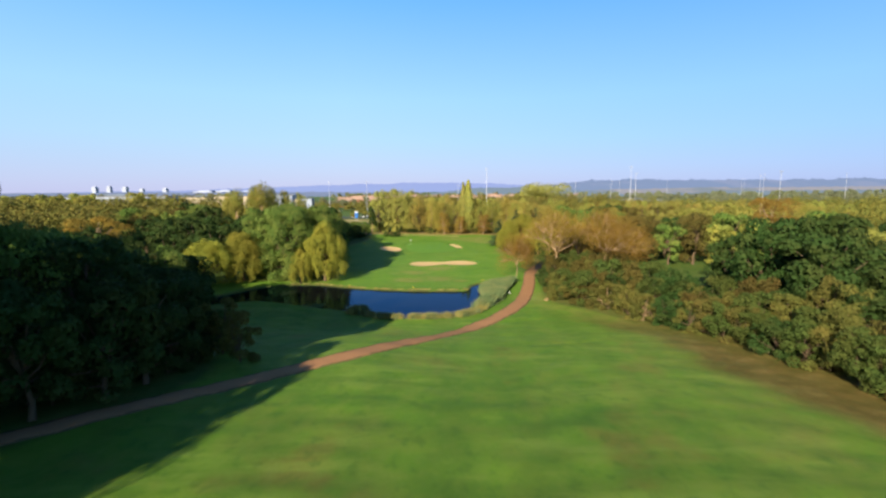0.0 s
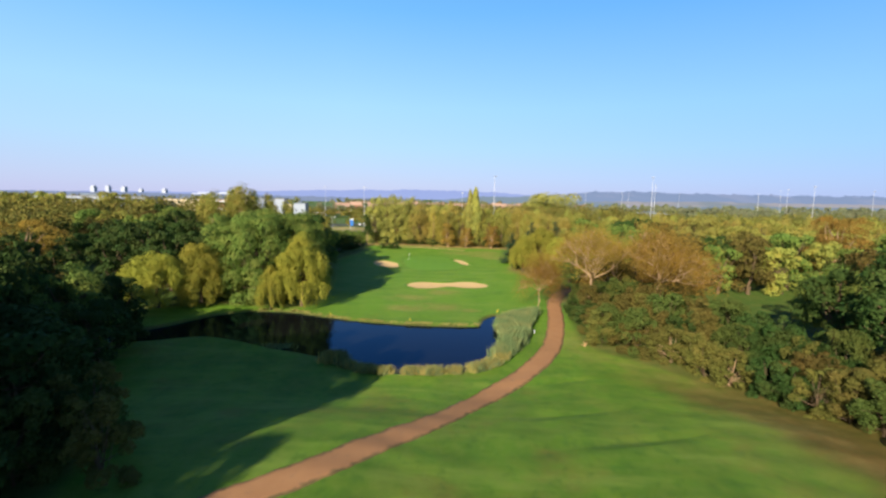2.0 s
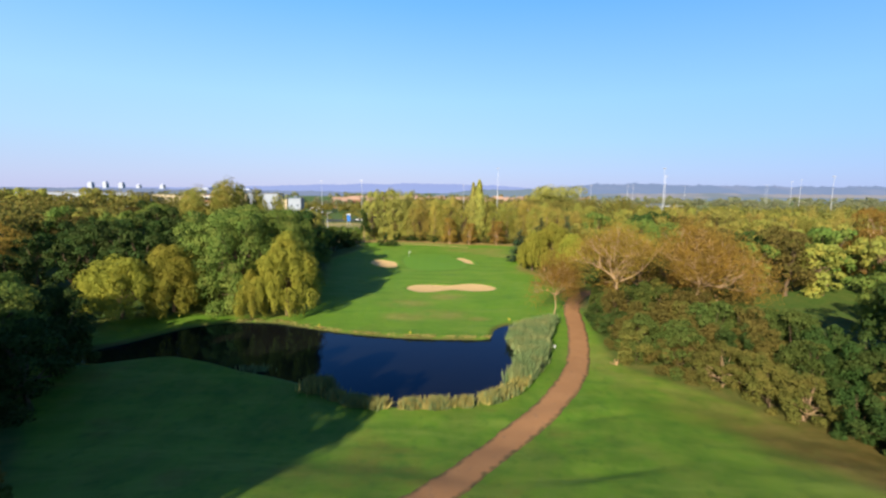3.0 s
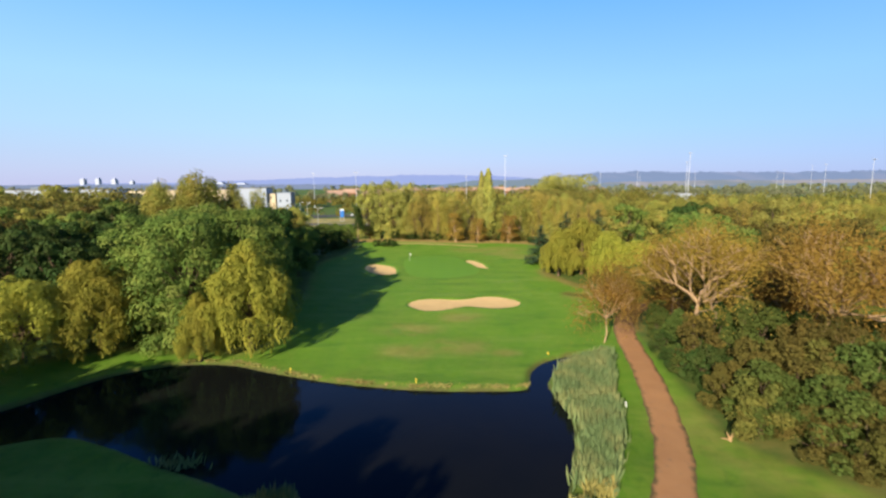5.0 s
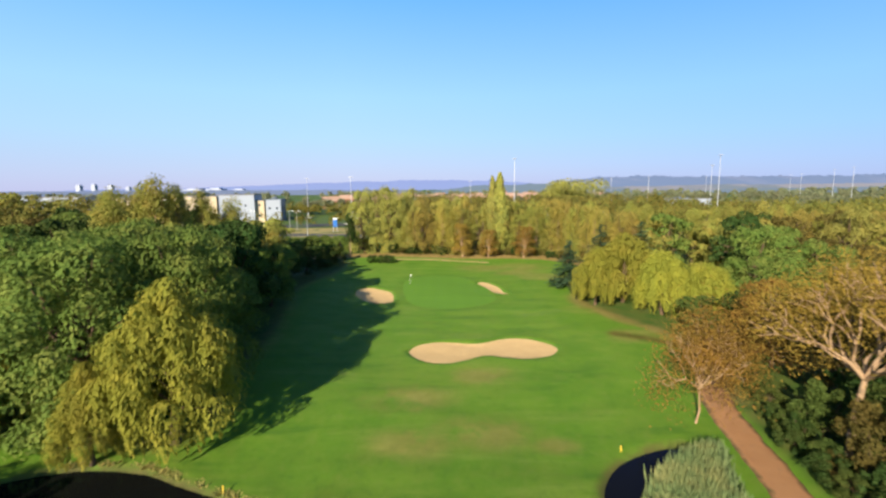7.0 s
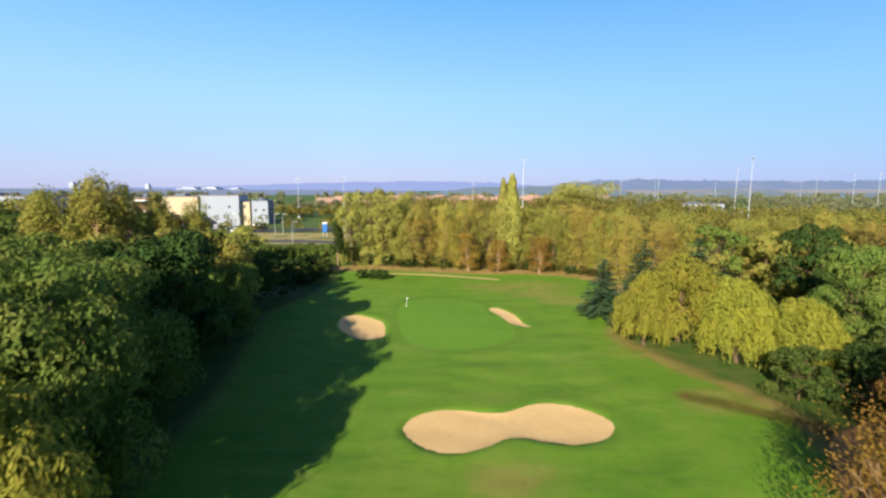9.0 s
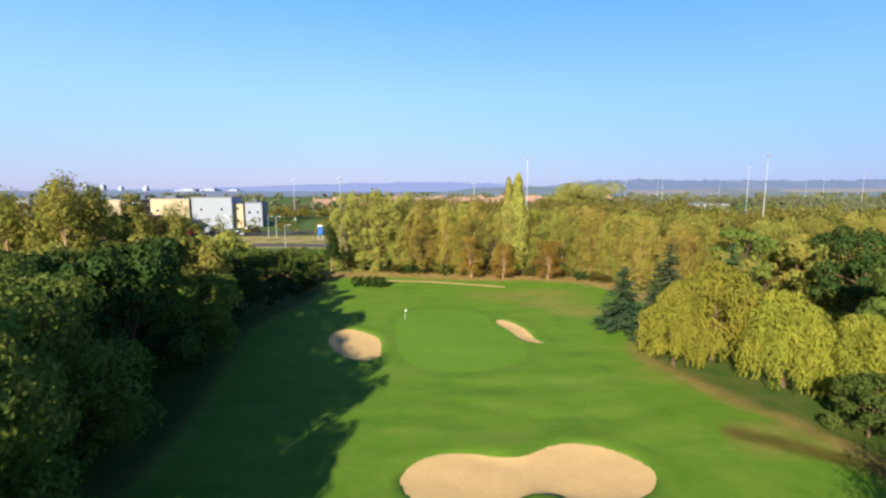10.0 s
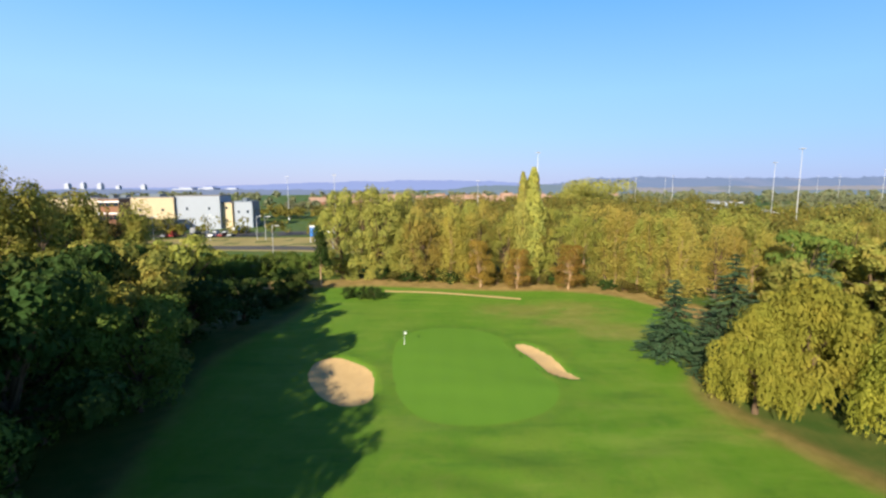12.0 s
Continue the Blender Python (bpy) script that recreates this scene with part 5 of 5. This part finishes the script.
def house(x, y, w, d, h, rz):
    e = tagged(new("house"), "brick house with an orange tiled gable roof", "house", "far houses")
    e.matrix_basis = pose(x, y, ground_z(x, y), 0, 0, rz)
    part("wall", box_bm(-w / 2, w / 2, -d / 2, d / 2, -0.5, h), M_BRICK, e)
    bm = bmesh.new()
    k = [bm.verts.new(c) for c in ((-w / 2 - 0.4, -d / 2 - 0.4, h), (w / 2 + 0.4, -d / 2 - 0.4, h), (w / 2 + 0.4, d / 2 + 0.4, h), (-w / 2 - 0.4, d / 2 + 0.4, h), (-w / 2 - 0.4, 0, h + d * 0.42), (w / 2 + 0.4, 0, h + d * 0.42))]
    for q in ((0, 1, 5, 4), (2, 3, 4, 5), (0, 4, 3), (1, 2, 5), (0, 3, 2, 1)):
        bm.faces.new([k[i] for i in q])
    roof = part("roof", bm, M_TILE, e)
    part("chimney", box_bm(w * 0.3, w * 0.3 + 0.8, -0.4, 0.4, h + d * 0.2, h + d * 0.42 + 1.2), M_BRICK, roof)
    pane = window_mesh(1.5, 1.2)
    for z in (1.5, 4.2):
        for c in (-0.28, 0.28):
            o = child("window", pane, e)
            o.location = (w * c, -d / 2 - 0.02, z)


for i in range(30):
    x = -110 + i * 9.5 + rng.normal() * 4
    house(x, 500 + 52 * (i % 4) + rng.normal() * 6 + max(0, x) * 0.3, rng.uniform(12, 19), 9.5, rng.uniform(6.2, 7.2), rng.uniform(-20, 20))


def tower_block(x, y, w, h, z):
    e = tagged(new("tower_block"), "pale far-off tower block on the skyline", "tower block", "skyline towers")
    e.location = (x, y, z)
    part("wall", box_bm(-w / 2, w / 2, -w / 2, w / 2, -10, h), M_FARWALL, e)
    part("roof", box_bm(-w * 0.3, w * 0.3, -w * 0.3, w * 0.3, h, h + 4), M_FARWALL, e)


M_FARWALL = plain("far_concrete", (0.34, 0.37, 0.46), 0.9, 0.1, vary=0.08, scale=0.05)
for x, y, w, h in ((-1492, 2018, 18, 38), (-1430, 2018, 16, 40), (-1362, 2018, 18, 37), (-1290, 2018, 15, 29), (-1190, 2018, 17, 31), (-1010, 2010, 80, 18), (-930, 2020, 60, 20), (-830, 2010, 50, 16)):
    tower_block(x, y, w, h, 6.0)


# ---- roads, car parks and vehicles ----
def ribbon(name, pts, half, lift, mat, words, cat):
    c = spline(pts, 8, False)
    d = np.gradient(c, axis=0)
    d /= np.linalg.norm(d, axis=1)[:, None]
    nr = np.column_stack([-d[:, 1], d[:, 0]])
    offs = np.array([-1, -0.5, 0, 0.5, 1.0])
    v = c[:, None, :] + nr[:, None, :] * offs[None, :, None] * half
    z = base_z(v[..., 0], v[..., 1]) + lift
    i = (np.arange(len(c) - 1)[:, None] * 5 + np.arange(4)[None, :]).ravel()
    me = mesh_of(name, np.concatenate([v, z[..., None]], -1).reshape(-1, 3), np.stack([i, i + 1, i + 6, i + 5], 1), mat, True)
    tagged(new(name, me), words, cat, kind="structure")


M_DRYGRASS = plain("dry_grass", (0.30, 0.25, 0.10), 0.9, 0.1, vary=0.35, scale=0.15)
ribbon("verge", [(-170, 262), (-110, 288), (-60, 291), (-30, 283), (20, 268)], 17, 0.02, M_DRYGRASS, "dry mown verge beside the far road", "verge")
ribbon("road", [(-170, 250), (-110, 277), (-60, 281), (-30, 274), (20, 258)], 4.0, 0.06, M_ASPHALT, "grey asphalt road behind the boundary hedge", "road")
ribbon("car_park", [(-125, 318), (-95, 318), (-60, 325), (-45, 330)], 8.0, 0.05, M_ASPHALT, "asphalt car park in front of the halls", "car park")
ribbon("car_park", [(165, 440), (200, 442), (245, 450)], 24.0, 0.05, M_ASPHALT, "far asphalt car park beyond the tree belt", "car park")
ribbon("sand_track", [(-20, 220.2), (-14, 219.2), (-8, 218.2), (2.2, 215.6), (7.5, 213.9)], 0.55, 0.03, M_SAND, "thin sandy track behind the green", "path")


def car_proto(long, wide, high, van):
    e = tagged(new("parked_van" if van else "parked_car"), "parked white or grey van" if van else "parked car in mixed colours", "van" if van else "car", "parked vehicles")
    part("body", box_bm(-long / 2, long / 2, -wide / 2, wide / 2, 0.3, high if van else high * 0.62, 0.12), M_CAR, e)
    bm = box_bm(-long * (0.1 if van else 0.26), long * (0.46 if van else 0.3), -wide * 0.44, wide * 0.44, high * 0.62, high * (0.98 if van else 1.0), 0.1)
    if van:
        bmesh.ops.translate(bm, verts=bm.verts[:], vec=(long * 0.06, 0, -0.05))
    part("cabin_glass", bm, M_WINDOW, e)
    for sx in (-0.32, 0.32):
        for sy in (-0.5, 0.5):
            bm = bmesh.new()
            bmesh.ops.create_cone(bm, cap_ends=True, segments=12, radius1=0.33, radius2=0.33, depth=0.22, matrix=Matrix.Translation((long * sx, wide * sy, 0.33)) @ pose(0, 0, 0, 90))
            part("wheel", bm, M_RUBBER, e)
    return e


def park(proto, x, y, rz, first):
    m = pose(x, y, ground_z(x, y) + 0.06, 0, 0, rz)
    if first:
        proto.matrix_basis = m
    else:
        copy_thing(proto, m)


car, van = car_proto(4.3, 1.8, 1.5, False), car_proto(5.6, 2.1, 2.5, True)
k = 0
for x0, y0, n, rz, step in ((-118, 311, 8, 90, 3.6), (-112, 322, 6, 95, 4.2), (-62, 322, 6, 100, 3.4), (-48, 312, 7, 100, 3.6), (172, 430, 20, 92, 3.7), (176, 446, 18, 92, 3.9), (62, 300, 7, 90, 4), (20, 310, 5, 90, 4)):
    for i in range(n):
        if rng.random() < 0.8 or k < 2:
            park(van if (k % 4 == 1) else car, x0 + i * step, y0 + rng.normal() * 0.4 + i * 0.25, rz + rng.normal() * 3, k < 2)
            k += 1

sign = tagged(new("totem_sign"), "tall blue and white totem sign by the road", "sign")
sign.matrix_basis = pose(-54.8, 294.4, ground_z(-54.8, 294.4), 0, 0, 15)
part("panel", box_bm(-0.95, 0.95, -0.25, 0.25, 2.2, 5.6, 0.06), M_BLUE, sign)
part("header", box_bm(-1.0, 1.0, -0.3, 0.3, 5.61, 6.2, 0.05), M_WPAINT, sign)
part("leg", box_bm(-0.9, -0.65, -0.12, 0.12, -0.3, 2.2), M_STEEL, sign)
part("leg", box_bm(0.65, 0.9, -0.12, 0.12, -0.3, 2.2), M_STEEL, sign)
net = tagged(new("net_screen"), "green netting screen on posts behind the hedge", "screen")
net.location = (-25.5, 240, ground_z(-25.5, 240))
part("net", box_bm(-3, 3, -0.05, 0.05, 0.2, 3.2), M_MESH, net)
for q in (-3, 0, 3):
    part("post", cone_bm(0.08, 0.06, -0.3, 3.4, 8, q, 0.12), M_STEEL, net)


def street_lamp(x, y, h):
    e = tagged(new("street_lamp"), "slim grey street lamp with a short arm", "street lamp", "street lamps")
    e.location = (x, y, ground_z(x, y))
    part("pole", cone_bm(0.12, 0.07, -0.3, h, 8), M_STEEL, e)
    arm = part("arm", box_bm(-0.05, 1.4, -0.05, 0.05, h - 0.1, h), M_STEEL, e)
    part("lamp", box_bm(1.2, 2.0, -0.16, 0.16, h - 0.16, h + 0.02, 0.04), M_WPAINT, arm)


for x, y in ((-118, 303), (-95, 300), (-78, 302), (-74, 300), (-60, 268), (-40, 262), (-100, 308), (-30, 300), (-8, 300), (45, 305)):
    street_lamp(x, y, 9)


# ---- hills on the horizon ----
def ridge(name, y, x0, x1, rise, mat, words, seed, depth=500, trees=2.0):
    n = 700
    xs = np.linspace(x0, x1, n)
    f = (xs - x0) / (x1 - x0)
    prof = np.interp(f, [p[0] for p in rise], [p[1] for p in rise])
    w = np.array([noise.noise(Vector((float(u) * 0.006, seed, 0))) + 0.5 * noise.noise(Vector((float(u) * 0.022, seed, 3))) for u in xs])
    tops = np.array([max(0.0, noise.noise(Vector((float(u) * 0.05, seed, 7))) + 0.6 * noise.noise(Vector((float(u) * 0.16, seed, 9)))) for u in xs])
    prof = prof * (1 + 0.10 * w)
    vs = []
    for k, q in enumerate((0.0, 0.2, 0.35, 0.5, 0.65, 0.8, 0.93, 1.0)):
        bump = trees * tops * (1.0 if q == 1.0 else 0.0) + (trees * 0.5 * np.roll(tops, 37 * k) if 0 < q < 1 else 0)
        vs.append(np.column_stack([xs, np.full(n, y + depth * q), prof * (q ** 0.8) + bump + (0 if k else -30)]))
    i = (np.arange(7)[:, None] * n + np.arange(n - 1)[None, :]).ravel()
    me = mesh_of(name, np.concatenate(vs), np.stack([i, i + 1, i + n + 1, i + n], 1), mat, True)
    tagged(new(name, me), words, "hill", kind="structure")


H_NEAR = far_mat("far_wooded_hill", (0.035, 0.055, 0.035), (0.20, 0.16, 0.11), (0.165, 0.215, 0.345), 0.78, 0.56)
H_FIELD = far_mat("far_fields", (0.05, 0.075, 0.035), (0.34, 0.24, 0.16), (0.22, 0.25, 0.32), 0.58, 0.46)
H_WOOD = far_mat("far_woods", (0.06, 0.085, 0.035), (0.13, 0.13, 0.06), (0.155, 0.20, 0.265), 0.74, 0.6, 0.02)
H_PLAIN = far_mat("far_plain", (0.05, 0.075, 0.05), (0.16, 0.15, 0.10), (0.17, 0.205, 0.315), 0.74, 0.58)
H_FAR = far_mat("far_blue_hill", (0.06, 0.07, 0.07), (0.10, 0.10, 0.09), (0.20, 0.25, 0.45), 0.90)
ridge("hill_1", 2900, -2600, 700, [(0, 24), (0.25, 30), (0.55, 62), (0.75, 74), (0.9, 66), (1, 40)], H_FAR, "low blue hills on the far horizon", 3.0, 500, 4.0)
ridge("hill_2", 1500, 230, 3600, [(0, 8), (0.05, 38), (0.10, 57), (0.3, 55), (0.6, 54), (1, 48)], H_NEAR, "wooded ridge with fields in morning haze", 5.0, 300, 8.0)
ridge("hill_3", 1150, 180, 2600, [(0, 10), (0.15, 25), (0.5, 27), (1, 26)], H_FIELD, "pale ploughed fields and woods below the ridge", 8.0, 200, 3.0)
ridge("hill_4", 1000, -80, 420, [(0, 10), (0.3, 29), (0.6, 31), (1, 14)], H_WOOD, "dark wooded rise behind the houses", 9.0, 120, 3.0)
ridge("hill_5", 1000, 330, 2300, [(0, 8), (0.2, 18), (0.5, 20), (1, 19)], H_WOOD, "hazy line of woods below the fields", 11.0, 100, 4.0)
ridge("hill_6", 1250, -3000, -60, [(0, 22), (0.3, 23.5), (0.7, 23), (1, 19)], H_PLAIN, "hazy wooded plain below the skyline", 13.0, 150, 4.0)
